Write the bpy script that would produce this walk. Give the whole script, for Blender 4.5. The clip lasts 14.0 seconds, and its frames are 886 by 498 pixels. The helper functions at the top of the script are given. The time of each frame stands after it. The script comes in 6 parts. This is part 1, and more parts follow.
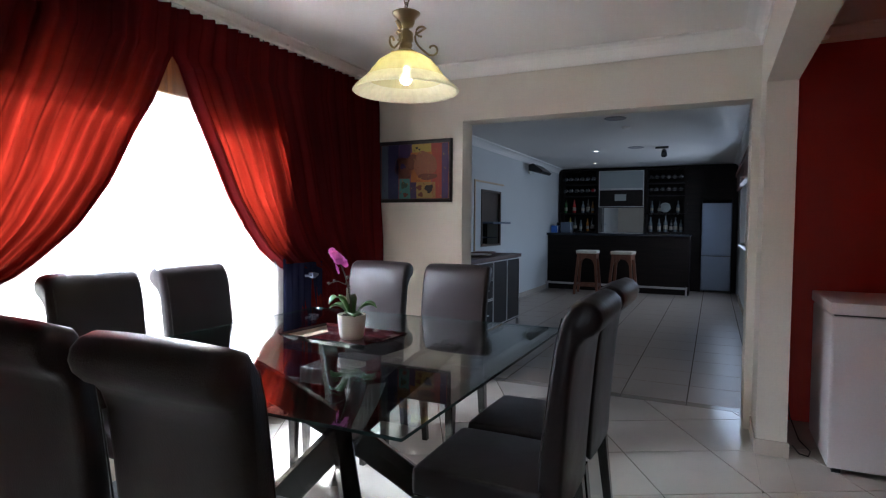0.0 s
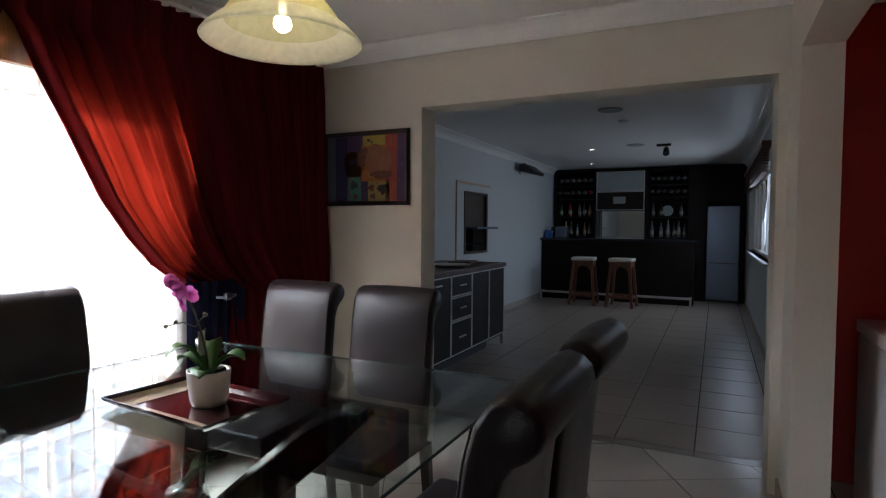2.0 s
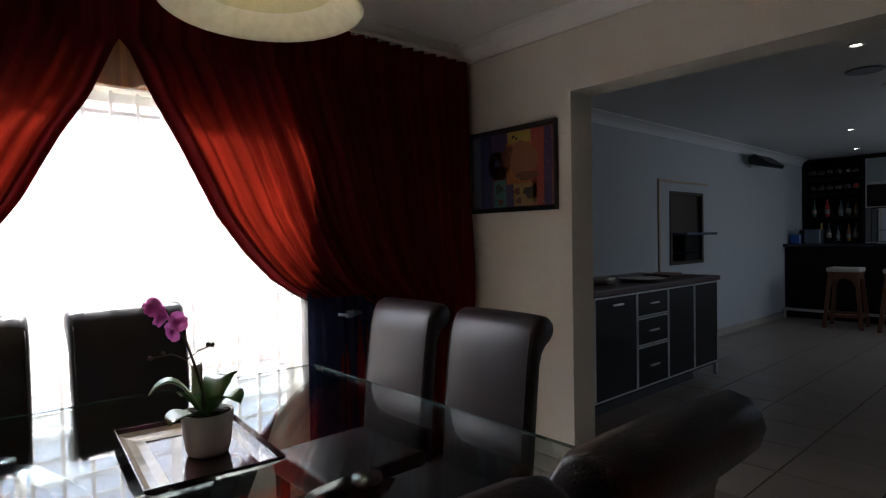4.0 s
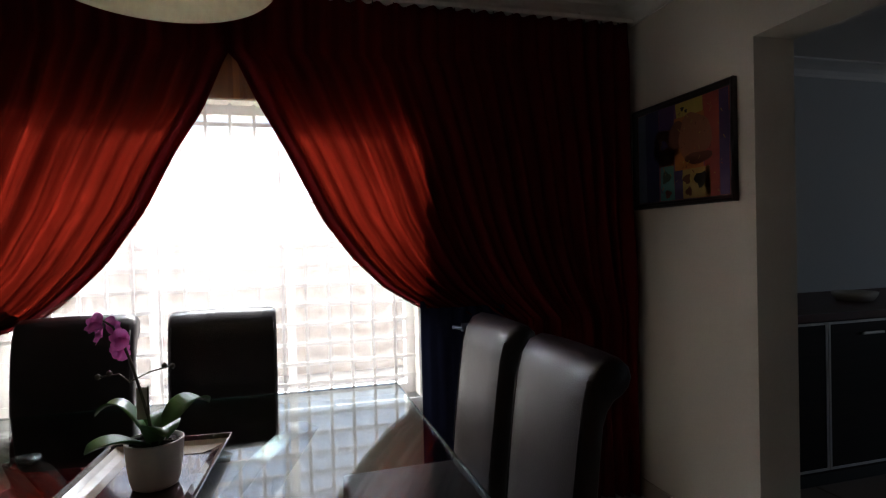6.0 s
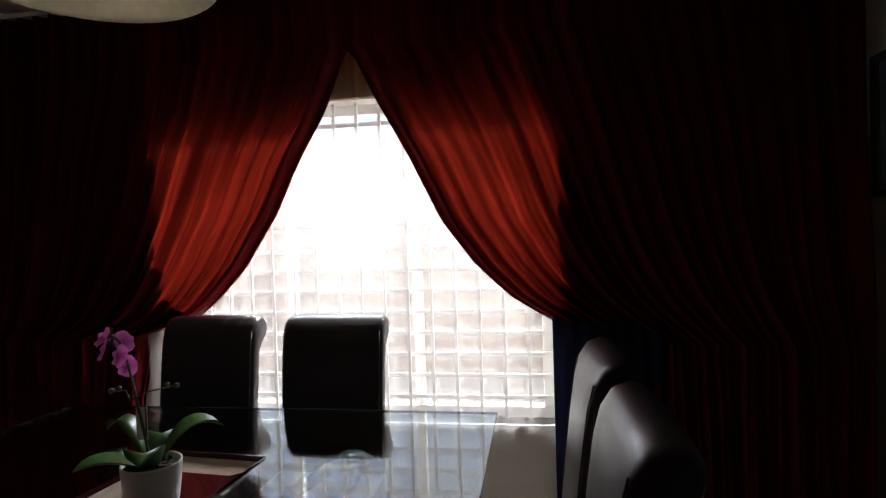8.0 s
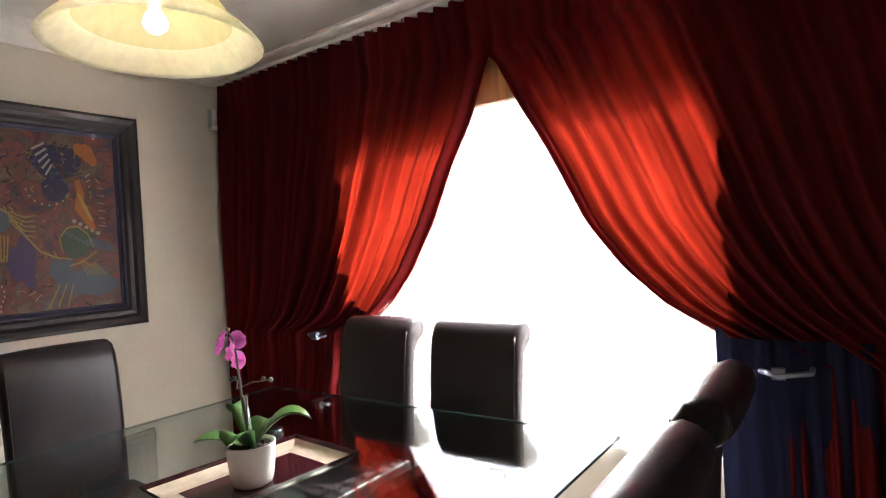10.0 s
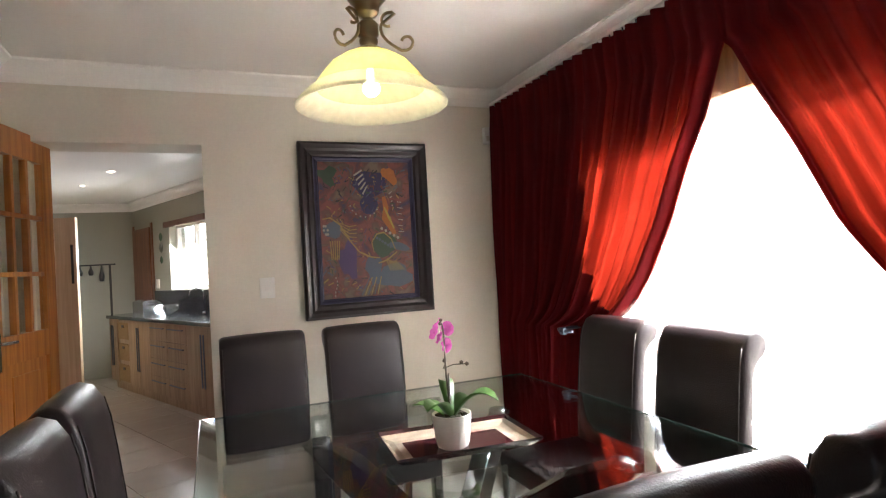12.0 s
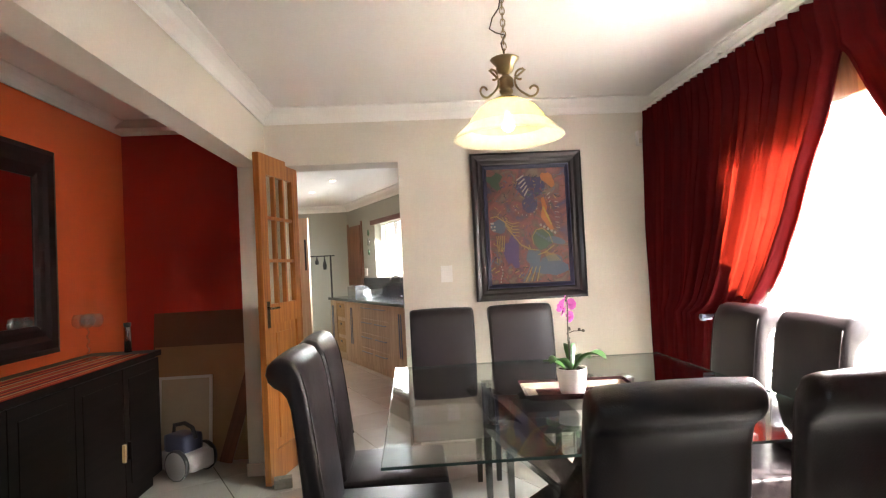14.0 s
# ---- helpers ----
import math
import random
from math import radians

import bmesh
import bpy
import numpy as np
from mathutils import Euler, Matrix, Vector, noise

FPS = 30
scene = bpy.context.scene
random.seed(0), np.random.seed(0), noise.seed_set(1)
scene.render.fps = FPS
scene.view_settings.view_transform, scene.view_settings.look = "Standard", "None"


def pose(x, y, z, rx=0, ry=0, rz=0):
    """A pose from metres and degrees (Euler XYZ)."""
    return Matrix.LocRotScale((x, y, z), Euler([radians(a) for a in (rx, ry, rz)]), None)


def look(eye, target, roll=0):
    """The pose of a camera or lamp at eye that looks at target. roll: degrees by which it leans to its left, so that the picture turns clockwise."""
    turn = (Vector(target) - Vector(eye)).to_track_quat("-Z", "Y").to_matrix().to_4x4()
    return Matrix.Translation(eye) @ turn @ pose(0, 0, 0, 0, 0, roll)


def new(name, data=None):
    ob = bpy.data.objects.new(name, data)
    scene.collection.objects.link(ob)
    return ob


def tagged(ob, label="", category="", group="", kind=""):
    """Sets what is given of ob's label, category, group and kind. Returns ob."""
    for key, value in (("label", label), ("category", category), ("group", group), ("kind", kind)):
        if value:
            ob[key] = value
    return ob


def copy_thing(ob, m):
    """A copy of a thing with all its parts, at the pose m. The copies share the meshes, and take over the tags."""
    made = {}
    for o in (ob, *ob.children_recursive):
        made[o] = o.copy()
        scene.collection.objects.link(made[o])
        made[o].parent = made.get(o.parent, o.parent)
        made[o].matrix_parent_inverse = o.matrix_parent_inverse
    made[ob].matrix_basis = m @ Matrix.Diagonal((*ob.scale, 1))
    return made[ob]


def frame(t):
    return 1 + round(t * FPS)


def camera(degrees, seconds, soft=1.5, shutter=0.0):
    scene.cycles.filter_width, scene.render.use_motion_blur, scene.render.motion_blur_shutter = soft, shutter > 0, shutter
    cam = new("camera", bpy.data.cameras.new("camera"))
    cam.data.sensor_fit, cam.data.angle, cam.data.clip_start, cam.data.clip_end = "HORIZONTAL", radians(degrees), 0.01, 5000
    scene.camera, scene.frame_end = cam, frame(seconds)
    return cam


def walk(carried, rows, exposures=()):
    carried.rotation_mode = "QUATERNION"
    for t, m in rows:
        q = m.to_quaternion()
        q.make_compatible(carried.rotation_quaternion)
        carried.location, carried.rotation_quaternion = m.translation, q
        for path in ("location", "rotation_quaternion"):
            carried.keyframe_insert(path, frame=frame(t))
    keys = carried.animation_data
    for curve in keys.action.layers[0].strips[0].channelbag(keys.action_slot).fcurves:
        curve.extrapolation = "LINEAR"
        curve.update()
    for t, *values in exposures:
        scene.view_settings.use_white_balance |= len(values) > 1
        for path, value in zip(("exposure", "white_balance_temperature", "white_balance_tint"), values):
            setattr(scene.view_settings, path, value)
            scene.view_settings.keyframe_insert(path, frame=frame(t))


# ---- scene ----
cam = camera(76.0, 14.0, soft=1.2)
PATH = [
    (0, (-0.241, -3.968, 1.27), (-1.101, -2.164, 1.18), 0.4),
    (0.5, (-0.262, -3.766, 1.265), (-1.123, -1.963, 1.174), 0.5),
    (1, (-0.272, -3.545, 1.285), (-1.132, -1.742, 1.19), 0.4),
    (1.5, (-0.271, -3.373, 1.295), (-1.133, -1.571, 1.202), 0.4),
    (2, (-0.299, -3.161, 1.302), (-1.166, -1.36, 1.222), 0.4),
    (2.5, (-0.294, -2.989, 1.309), (-1.195, -1.204, 1.25), 0.2),
    (3, (-0.26, -2.828, 1.291), (-1.273, -1.105, 1.245), -0.0),
    (3.5, (-0.234, -2.626, 1.296), (-1.418, -1.015, 1.252), -0.4),
    (4, (-0.197, -2.469, 1.297), (-1.697, -1.146, 1.255), -1.0),
    (6.5, (-0.267, -1.52, 1.318), (-2.233, -1.153, 1.278), -1.3),
    (7, (-0.368, -1.381, 1.352), (-2.36, -1.218, 1.297), -1.3),
    (7.5, (-0.435, -1.35, 1.36), (-2.433, -1.361, 1.302), -1.5),
    (8, (-0.526, -1.19, 1.338), (-2.501, -1.508, 1.302), -1.8),
    (10.3, (-0.798, -0.722, 1.344), (-2.313, -2.027, 1.345), -3.6),
    (10.5, (-0.837, -0.695, 1.348), (-2.261, -2.099, 1.353), -3.6),
    (11, (-0.894, -0.635, 1.337), (-2.081, -2.245, 1.362), -3.5),
    (11.5, (-0.914, -0.518, 1.328), (-1.885, -2.266, 1.365), -3.4),
    (12, (-0.942, -0.381, 1.352), (-1.699, -2.232, 1.396), -3.4),
    (12.5, (-0.96, -0.253, 1.351), (-1.494, -2.18, 1.405), -3.3),
    (13, (-0.985, -0.101, 1.351), (-1.318, -2.072, 1.409), -3.1),
    (13.5, (-0.99, 0.049, 1.336), (-1.189, -1.94, 1.398), -2.9),
    (14, (-0.979, 0.251, 1.321), (-1.095, -1.745, 1.38), -2.9),
]

EXPOSURES = [(0, 2.9, 5650, 10), (1, 2.6, 5750, 10), (1.5, 2.35, 5950, 10), (3, 1.9, 6100, 10), (4, 1.5, 6150, 10), (6.5, 0.8, 6200, 10), (8, 0.7, 6250, 10),
             (8.3, 0.7, 6250, 10), (10.2, 3.4, 6500, 10), (11, 3.6, 6500, 10), (12, 3.45, 6500, 10), (13, 3.45, 6550, 10), (14, 4.15, 6600, 10)]
walk(cam, [(t, look(eye, target, roll)) for t, eye, target, roll in PATH], EXPOSURES)

# ---- light ----
world = bpy.data.worlds.new("world")
scene.world = world
world.use_nodes = True
wn = world.node_tree
sky = wn.nodes.new("ShaderNodeTexSky")
sky.sky_type = "NISHITA"
sky.sun_disc = False
sky.sun_elevation, sky.sun_rotation = radians(51), radians(-76)
wn.nodes["Background"].inputs[1].default_value = 0.12
wn.links.new(sky.outputs[0], wn.nodes["Background"].inputs[0])

SUN_WAY = Vector((0.66, -0.16, -0.86)).normalized()
sun = new("sun", bpy.data.lights.new("sun", "SUN"))
sun.data.energy, sun.data.angle, sun.data.color = 4.8, radians(0.5), (1.0, 0.95, 0.88)
sun.matrix_world = look((-6, 2, 8), Vector((-6, 2, 8)) + SUN_WAY)


def area(name, eye, target, w, h, power, colour=(1, 1, 1)):
    ob = new(name, bpy.data.lights.new(name, "AREA"))
    ob.data.shape, ob.data.size, ob.data.size_y, ob.data.energy, ob.data.color = "RECTANGLE", w, h, power, colour
    ob.matrix_world = look(eye, target)
    return ob


def bulb(name, place, power, colour=(1, 0.8, 0.5), size=0.02):
    ob = new(name, bpy.data.lights.new(name, "POINT"))
    ob.data.energy, ob.data.color, ob.data.shadow_soft_size, ob.location = power, colour, size, place
    return ob


# sky light standing in the window openings (dining, bar, kitchen)
area("window_light", (-3.42, -1.98, 2.27), (-2.50, -1.98, 0.95), 2.2, 0.9, 235, (0.96, 0.97, 1.0))
area("bar_window_light", (0.30, 5.15, 1.5), (-2, 4.7, 0.9), 3.7, 0.9, 5.3, (0.71, 0.83, 1.0))
area("kitchen_window_light", (-0.88, -7.98, 1.62), (0.3, -7.4, 0.2), 1.0, 0.75, 14, (0.95, 0.97, 1.0))
bulb("pendant_bulb", (-1.385, -1.93, 1.80), 0.32)


# ---- materials ----
def mat(name, colour, rough=0.5, metal=0.0, vary=0.12, scale=6.0, bump=0.0, bscale=60.0, fine=0.06, fscale=90.0,
        spec=0.5, emit=None, power=0.0, coat=0.0, transmission=0.0, rvary=0.0, random_=0.0, stretch=None):
    m = bpy.data.materials.new(name)
    m.use_nodes = True
    nt = m.node_tree
    b = nt.nodes["Principled BSDF"]
    L = nt.links.new
    b.inputs["Roughness"].default_value = rough
    b.inputs["Metallic"].default_value = metal
    b.inputs["Specular IOR Level"].default_value = spec
    b.inputs["Coat Weight"].default_value = coat
    b.inputs["Transmission Weight"].default_value = transmission
    tc = nt.nodes.new("ShaderNodeTexCoord")
    src = tc.outputs["Object"]
    if stretch:
        mp = nt.nodes.new("ShaderNodeMapping")
        mp.inputs["Scale"].default_value = stretch
        L(src, mp.inputs[0])
        src = mp.outputs[0]
    n1 = nt.nodes.new("ShaderNodeTexNoise"); n1.inputs["Scale"].default_value = scale; n1.inputs["Detail"].default_value = 5
    n2 = nt.nodes.new("ShaderNodeTexNoise"); n2.inputs["Scale"].default_value = fscale; n2.inputs["Detail"].default_value = 3
    L(src, n1.inputs["Vector"]); L(src, n2.inputs["Vector"])
    add = nt.nodes.new("ShaderNodeMath"); add.operation = "MULTIPLY_ADD"
    L(n1.outputs[0], add.inputs[0]); add.inputs[1].default_value = vary * 2; add.inputs[2].default_value = 1 - vary
    add2 = nt.nodes.new("ShaderNodeMath"); add2.operation = "MULTIPLY_ADD"
    L(n2.outputs[0], add2.inputs[0]); add2.inputs[1].default_value = fine * 2; add2.inputs[2].default_value = -fine
    s = nt.nodes.new("ShaderNodeMath"); s.operation = "ADD"
    L(add.outputs[0], s.inputs[0]); L(add2.outputs[0], s.inputs[1])
    val = s.outputs[0]
    if random_:
        oi = nt.nodes.new("ShaderNodeObjectInfo")
        r = nt.nodes.new("ShaderNodeMath"); r.operation = "MULTIPLY_ADD"
        L(oi.outputs["Random"], r.inputs[0]); r.inputs[1].default_value = random_ * 2; r.inputs[2].default_value = -random_
        s2 = nt.nodes.new("ShaderNodeMath"); s2.operation = "ADD"
        L(val, s2.inputs[0]); L(r.outputs[0], s2.inputs[1]); val = s2.outputs[0]
    vm = nt.nodes.new("ShaderNodeVectorMath"); vm.operation = "SCALE"
    vm.inputs[0].default_value = colour
    L(val, vm.inputs["Scale"])
    L(vm.outputs[0], b.inputs["Base Color"])
    if rvary:
        ra = nt.nodes.new("ShaderNodeMath"); ra.operation = "MULTIPLY_ADD"
        L(n1.outputs[0], ra.inputs[0]); ra.inputs[1].default_value = rvary * 2; ra.inputs[2].default_value = rough - rvary
        L(ra.outputs[0], b.inputs["Roughness"])
    if bump:
        bn = nt.nodes.new("ShaderNodeTexNoise"); bn.inputs["Scale"].default_value = bscale; bn.inputs["Detail"].default_value = 4
        L(src, bn.inputs["Vector"])
        bp = nt.nodes.new("ShaderNodeBump"); bp.inputs["Strength"].default_value = bump; bp.inputs["Distance"].default_value = 0.01
        L(bn.outputs[0], bp.inputs["Height"]); L(bp.outputs[0], b.inputs["Normal"])
    if emit:
        b.inputs["Emission Color"].default_value = (*emit, 1)
        b.inputs["Emission Strength"].default_value = power
    return m


def wood(name, dark, light, rough=0.4, scale=3.0, axis=2, coat=0.0, rings=9.0, spec=0.5):
    m = bpy.data.materials.new(name)
    m.use_nodes = True
    nt = m.node_tree
    b, L = nt.nodes["Principled BSDF"], nt.links.new
    tc, mp = nt.nodes.new("ShaderNodeTexCoord"), nt.nodes.new("ShaderNodeMapping")
    sc = [rings, rings, rings]
    sc[axis] = 0.6
    mp.inputs["Scale"].default_value = sc
    L(tc.outputs["Object"], mp.inputs[0])
    n = nt.nodes.new("ShaderNodeTexNoise"); n.inputs["Scale"].default_value = scale; n.inputs["Detail"].default_value = 7; n.inputs["Distortion"].default_value = 0.6
    L(mp.outputs[0], n.inputs["Vector"])
    cr = nt.nodes.new("ShaderNodeValToRGB")
    cr.color_ramp.elements[0].color, cr.color_ramp.elements[1].color = (*dark, 1), (*light, 1)
    cr.color_ramp.elements[0].position, cr.color_ramp.elements[1].position = 0.3, 0.7
    L(n.outputs[0], cr.inputs[0]); L(cr.outputs[0], b.inputs["Base Color"])
    bp = nt.nodes.new("ShaderNodeBump"); bp.inputs["Strength"].default_value = 0.12; bp.inputs["Distance"].default_value = 0.004
    L(n.outputs[0], bp.inputs["Height"]); L(bp.outputs[0], b.inputs["Normal"])
    b.inputs["Roughness"].default_value = rough
    b.inputs["Coat Weight"].default_value = coat
    b.inputs["Specular IOR Level"].default_value = spec
    return m


def cloth(name, colour, see=0.0, through_=0.5, tint=None, folds=False, streak=0.25):
    """Woven cloth: diffuse, translucent and, when sheer, partly open between the threads."""
    m = bpy.data.materials.new(name)
    m.use_nodes = True
    nt = m.node_tree
    L = nt.links.new
    nt.nodes.remove(nt.nodes["Principled BSDF"])
    out = nt.nodes["Material Output"]
    tc, mp = nt.nodes.new("ShaderNodeTexCoord"), nt.nodes.new("ShaderNodeMapping")
    mp.inputs["Scale"].default_value = (1.0, 0.035, 1) if folds else (1, 1, 0.12)
    L(tc.outputs["UV" if folds else "Object"], mp.inputs[0])
    n = nt.nodes.new("ShaderNodeTexNoise"); n.inputs["Scale"].default_value = 34 if folds else 45; n.inputs["Detail"].default_value = 5
    L(mp.outputs[0], n.inputs["Vector"])
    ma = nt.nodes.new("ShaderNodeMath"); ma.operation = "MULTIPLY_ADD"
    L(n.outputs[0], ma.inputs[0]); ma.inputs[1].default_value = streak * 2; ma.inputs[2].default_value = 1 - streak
    # fold highlights and dark folds are painted into the cloth colour as noise streaks
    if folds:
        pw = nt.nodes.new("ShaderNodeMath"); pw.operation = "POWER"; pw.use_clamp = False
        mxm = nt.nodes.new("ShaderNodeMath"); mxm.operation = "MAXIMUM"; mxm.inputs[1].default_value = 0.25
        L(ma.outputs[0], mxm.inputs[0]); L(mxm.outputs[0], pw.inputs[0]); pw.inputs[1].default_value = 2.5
        # broad noise paints brighter and darker backlit patches into the tint
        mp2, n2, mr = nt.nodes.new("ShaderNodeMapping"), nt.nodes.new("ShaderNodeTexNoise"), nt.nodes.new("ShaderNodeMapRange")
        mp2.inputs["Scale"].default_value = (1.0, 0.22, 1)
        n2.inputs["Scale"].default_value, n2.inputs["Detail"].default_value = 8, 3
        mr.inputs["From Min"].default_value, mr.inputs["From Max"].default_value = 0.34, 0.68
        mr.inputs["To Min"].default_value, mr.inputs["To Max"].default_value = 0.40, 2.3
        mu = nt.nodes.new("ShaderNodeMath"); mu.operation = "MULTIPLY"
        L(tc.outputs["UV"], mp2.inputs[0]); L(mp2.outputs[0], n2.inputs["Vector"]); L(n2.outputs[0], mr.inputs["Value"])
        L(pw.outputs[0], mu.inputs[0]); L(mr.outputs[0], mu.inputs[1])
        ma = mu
    d, tr = nt.nodes.new("ShaderNodeBsdfDiffuse"), nt.nodes.new("ShaderNodeBsdfTranslucent")
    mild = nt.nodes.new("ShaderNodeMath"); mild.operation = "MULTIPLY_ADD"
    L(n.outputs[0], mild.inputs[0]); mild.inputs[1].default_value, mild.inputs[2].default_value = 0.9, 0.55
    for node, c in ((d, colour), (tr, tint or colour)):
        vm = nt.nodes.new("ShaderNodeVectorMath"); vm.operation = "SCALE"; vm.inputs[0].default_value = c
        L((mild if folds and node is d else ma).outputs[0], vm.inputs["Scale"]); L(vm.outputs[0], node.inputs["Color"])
    mix = nt.nodes.new("ShaderNodeMixShader"); mix.inputs[0].default_value = through_
    L(d.outputs[0], mix.inputs[1]); L(tr.outputs[0], mix.inputs[2])
    last = mix.outputs[0]
    if see:
        tp, mx = nt.nodes.new("ShaderNodeBsdfTransparent"), nt.nodes.new("ShaderNodeMixShader")
        mx.inputs[0].default_value = see
        L(last, mx.inputs[1]); L(tp.outputs[0], mx.inputs[2]); last = mx.outputs[0]
    L(last, out.inputs[0])
    return m


def glass(name, tint=(0.9, 0.96, 0.94), rough=0.0, ior=1.45, base=0.04):
    """Thin clear glass: see-through with a mirror gloss that grows at grazing sight."""
    m = bpy.data.materials.new(name)
    m.use_nodes = True
    nt = m.node_tree
    L = nt.links.new
    nt.nodes.remove(nt.nodes["Principled BSDF"])
    tp, gl, fr, mx = (nt.nodes.new(k) for k in ("ShaderNodeBsdfTransparent", "ShaderNodeBsdfGlossy", "ShaderNodeLayerWeight", "ShaderNodeMixShader"))
    tp.inputs[0].default_value = (*tint, 1)
    gl.inputs["Roughness"].default_value = rough
    fr.inputs[0].default_value = 0.5
    po, ad = nt.nodes.new("ShaderNodeMath"), nt.nodes.new("ShaderNodeMath")
    po.operation, ad.operation = "POWER", "MULTIPLY_ADD"
    L(fr.outputs["Facing"], po.inputs[0]); po.inputs[1].default_value = 4.5
    L(po.outputs[0], ad.inputs[0]); ad.inputs[1].default_value = 0.85; ad.inputs[2].default_value = base
    L(ad.outputs[0], mx.inputs[0]); L(tp.outputs[0], mx.inputs[1]); L(gl.outputs[0], mx.inputs[2])
    L(mx.outputs[0], nt.nodes["Material Output"].inputs[0])
    return m


PAINT = mat("cream_wall_paint", (0.66, 0.61, 0.52), 0.75, vary=0.03, scale=2.5, bump=0.06, bscale=180)
BAR_PAINT = mat("pale_grey_wall_paint", (0.56, 0.57, 0.56), 0.7, vary=0.03, scale=2.5, bump=0.06, bscale=180)
CEIL = mat("ceiling_paint", (0.74, 0.71, 0.67), 0.45, vary=0.02, scale=1.5, bump=0.03, bscale=120)
WHITE = mat("white_trim_paint", (0.78, 0.76, 0.72), 0.5, vary=0.02, scale=5)
RED = mat("deep_red_wall_paint", (0.50, 0.034, 0.017), 0.6, vary=0.05, scale=2, bump=0.08, bscale=170)
ORANGE = mat("burnt_orange_wall_paint", (0.72, 0.125, 0.03), 0.6, vary=0.05, scale=2, bump=0.08, bscale=170)
KPAINT = mat("taupe_kitchen_paint", (0.31, 0.31, 0.26), 0.7, vary=0.04, scale=2, bump=0.05, bscale=170)
TILE = mat("glazed_cream_floor_tile", (0.56, 0.52, 0.46), 0.17, vary=0.09, scale=5, fine=0.03, random_=0.025, rvary=0.04)
GROUT = mat("brown_grout", (0.085, 0.062, 0.05), 0.95, vary=0.2, scale=9, spec=0.1)
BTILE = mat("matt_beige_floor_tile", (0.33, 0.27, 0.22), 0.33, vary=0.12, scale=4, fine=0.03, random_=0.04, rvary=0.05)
THRESH = mat("threshold_tile", (0.30, 0.27, 0.23), 0.22, vary=0.1, scale=7, random_=0.03)
SKIRT = mat("tile_skirting", (0.50, 0.44, 0.37), 0.25, vary=0.1, scale=7, random_=0.03)
LEATHER = mat("dark_brown_leather", (0.019, 0.0132, 0.0138), 0.35, vary=0.3, scale=9, bump=0.15, bscale=260, rvary=0.10, spec=0.38)
SEAM = mat("leather_seam", (0.02, 0.014, 0.013), 0.6)
LEGWOOD = wood("black_stained_wood", (0.010, 0.007, 0.006), (0.022, 0.015, 0.012), 0.2, coat=0.6)
GLASS = glass("clear_glass", (0.93, 0.97, 0.96))
TABLEGLASS = glass("table_glass", (0.82, 0.87, 0.86), base=0.07)
EDGE = mat("green_glass_edge", (0.035, 0.06, 0.055), 0.15, vary=0.1, spec=0.4)
PANE = glass("window_glass", (0.97, 0.98, 0.98))
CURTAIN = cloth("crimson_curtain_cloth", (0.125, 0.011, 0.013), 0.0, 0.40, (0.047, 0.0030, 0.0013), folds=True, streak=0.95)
HEM = cloth("crimson_hem_cloth", (0.13, 0.012, 0.013), 0.0, 0.45, (0.30, 0.04, 0.03))
NAVY = cloth("navy_lining_cloth", (0.014, 0.015, 0.034), 0.0, 0.10, (0.02, 0.023, 0.05))
SHEER = cloth("white_sheer_cloth", (0.80, 0.76, 0.73), 0.77, 0.6, (0.85, 0.80, 0.77), streak=0.2)
BRASS = mat("antique_brass", (0.36, 0.29, 0.17), 0.28, metal=1.0, vary=0.15, scale=20)
CHROME = mat("chrome", (0.42, 0.42, 0.43), 0.25, metal=1.0, vary=0.03)
STEEL = mat("brushed_steel", (0.16, 0.19, 0.25), 0.36, metal=0.9, vary=0.05, scale=8, stretch=(1, 1, 30))
ALU = mat("aluminium_trim", (0.62, 0.61, 0.60), 0.35, metal=0.7, vary=0.04)
BLACK = mat("black_plastic", (0.015, 0.015, 0.016), 0.4, vary=0.2)
DARKPANEL = wood("wenge_panel", (0.006, 0.004, 0.0035), (0.014, 0.009, 0.007), 0.5, axis=0, spec=0.15)
BLACKWOOD = wood("black_brown_wood", (0.006, 0.004, 0.0035), (0.015, 0.009, 0.007), 0.48, axis=1, spec=0.25)
PICFRAME = mat("black_brown_picture_frame", (0.016, 0.011, 0.012), 0.34, vary=0.25, scale=9, coat=0.1)
SLIP = mat("navy_picture_slip", (0.012, 0.012, 0.045), 0.5)
PINE = wood("varnished_meranti", (0.31, 0.10, 0.022), (0.54, 0.21, 0.052), 0.28, coat=0.35, rings=14)
PALEDOOR = wood("pale_veneer", (0.50, 0.36, 0.22), (0.62, 0.47, 0.31), 0.45)
OAK = wood("kitchen_oak_veneer", (0.27, 0.18, 0.11), (0.42, 0.30, 0.19), 0.42, axis=2)
STOOLWOOD = wood("brown_stool_wood", (0.10, 0.036, 0.02), (0.19, 0.075, 0.038), 0.45)
GRANITE = mat("black_granite", (0.016, 0.018, 0.022), 0.12, vary=0.4, scale=60, fine=0.3, fscale=200)
REDTOP = mat("dark_red_worktop", (0.085, 0.026, 0.022), 0.42, vary=0.3, scale=30)
CREAMFAB = mat("cream_seat_cloth", (0.60, 0.55, 0.46), 0.9, vary=0.08, bump=0.3, bscale=400)
CERAMIC = mat("white_glazed_ceramic", (0.76, 0.73, 0.66), 0.28, vary=0.04, scale=12, coat=0.2)
TRAYIN = mat("dark_red_lacquer", (0.035, 0.008, 0.010), 0.12, vary=0.2, coat=0.5)
TRAYRIM = mat("cream_marbled_lacquer", (0.40, 0.33, 0.25), 0.15, vary=0.4, scale=18, coat=0.3)
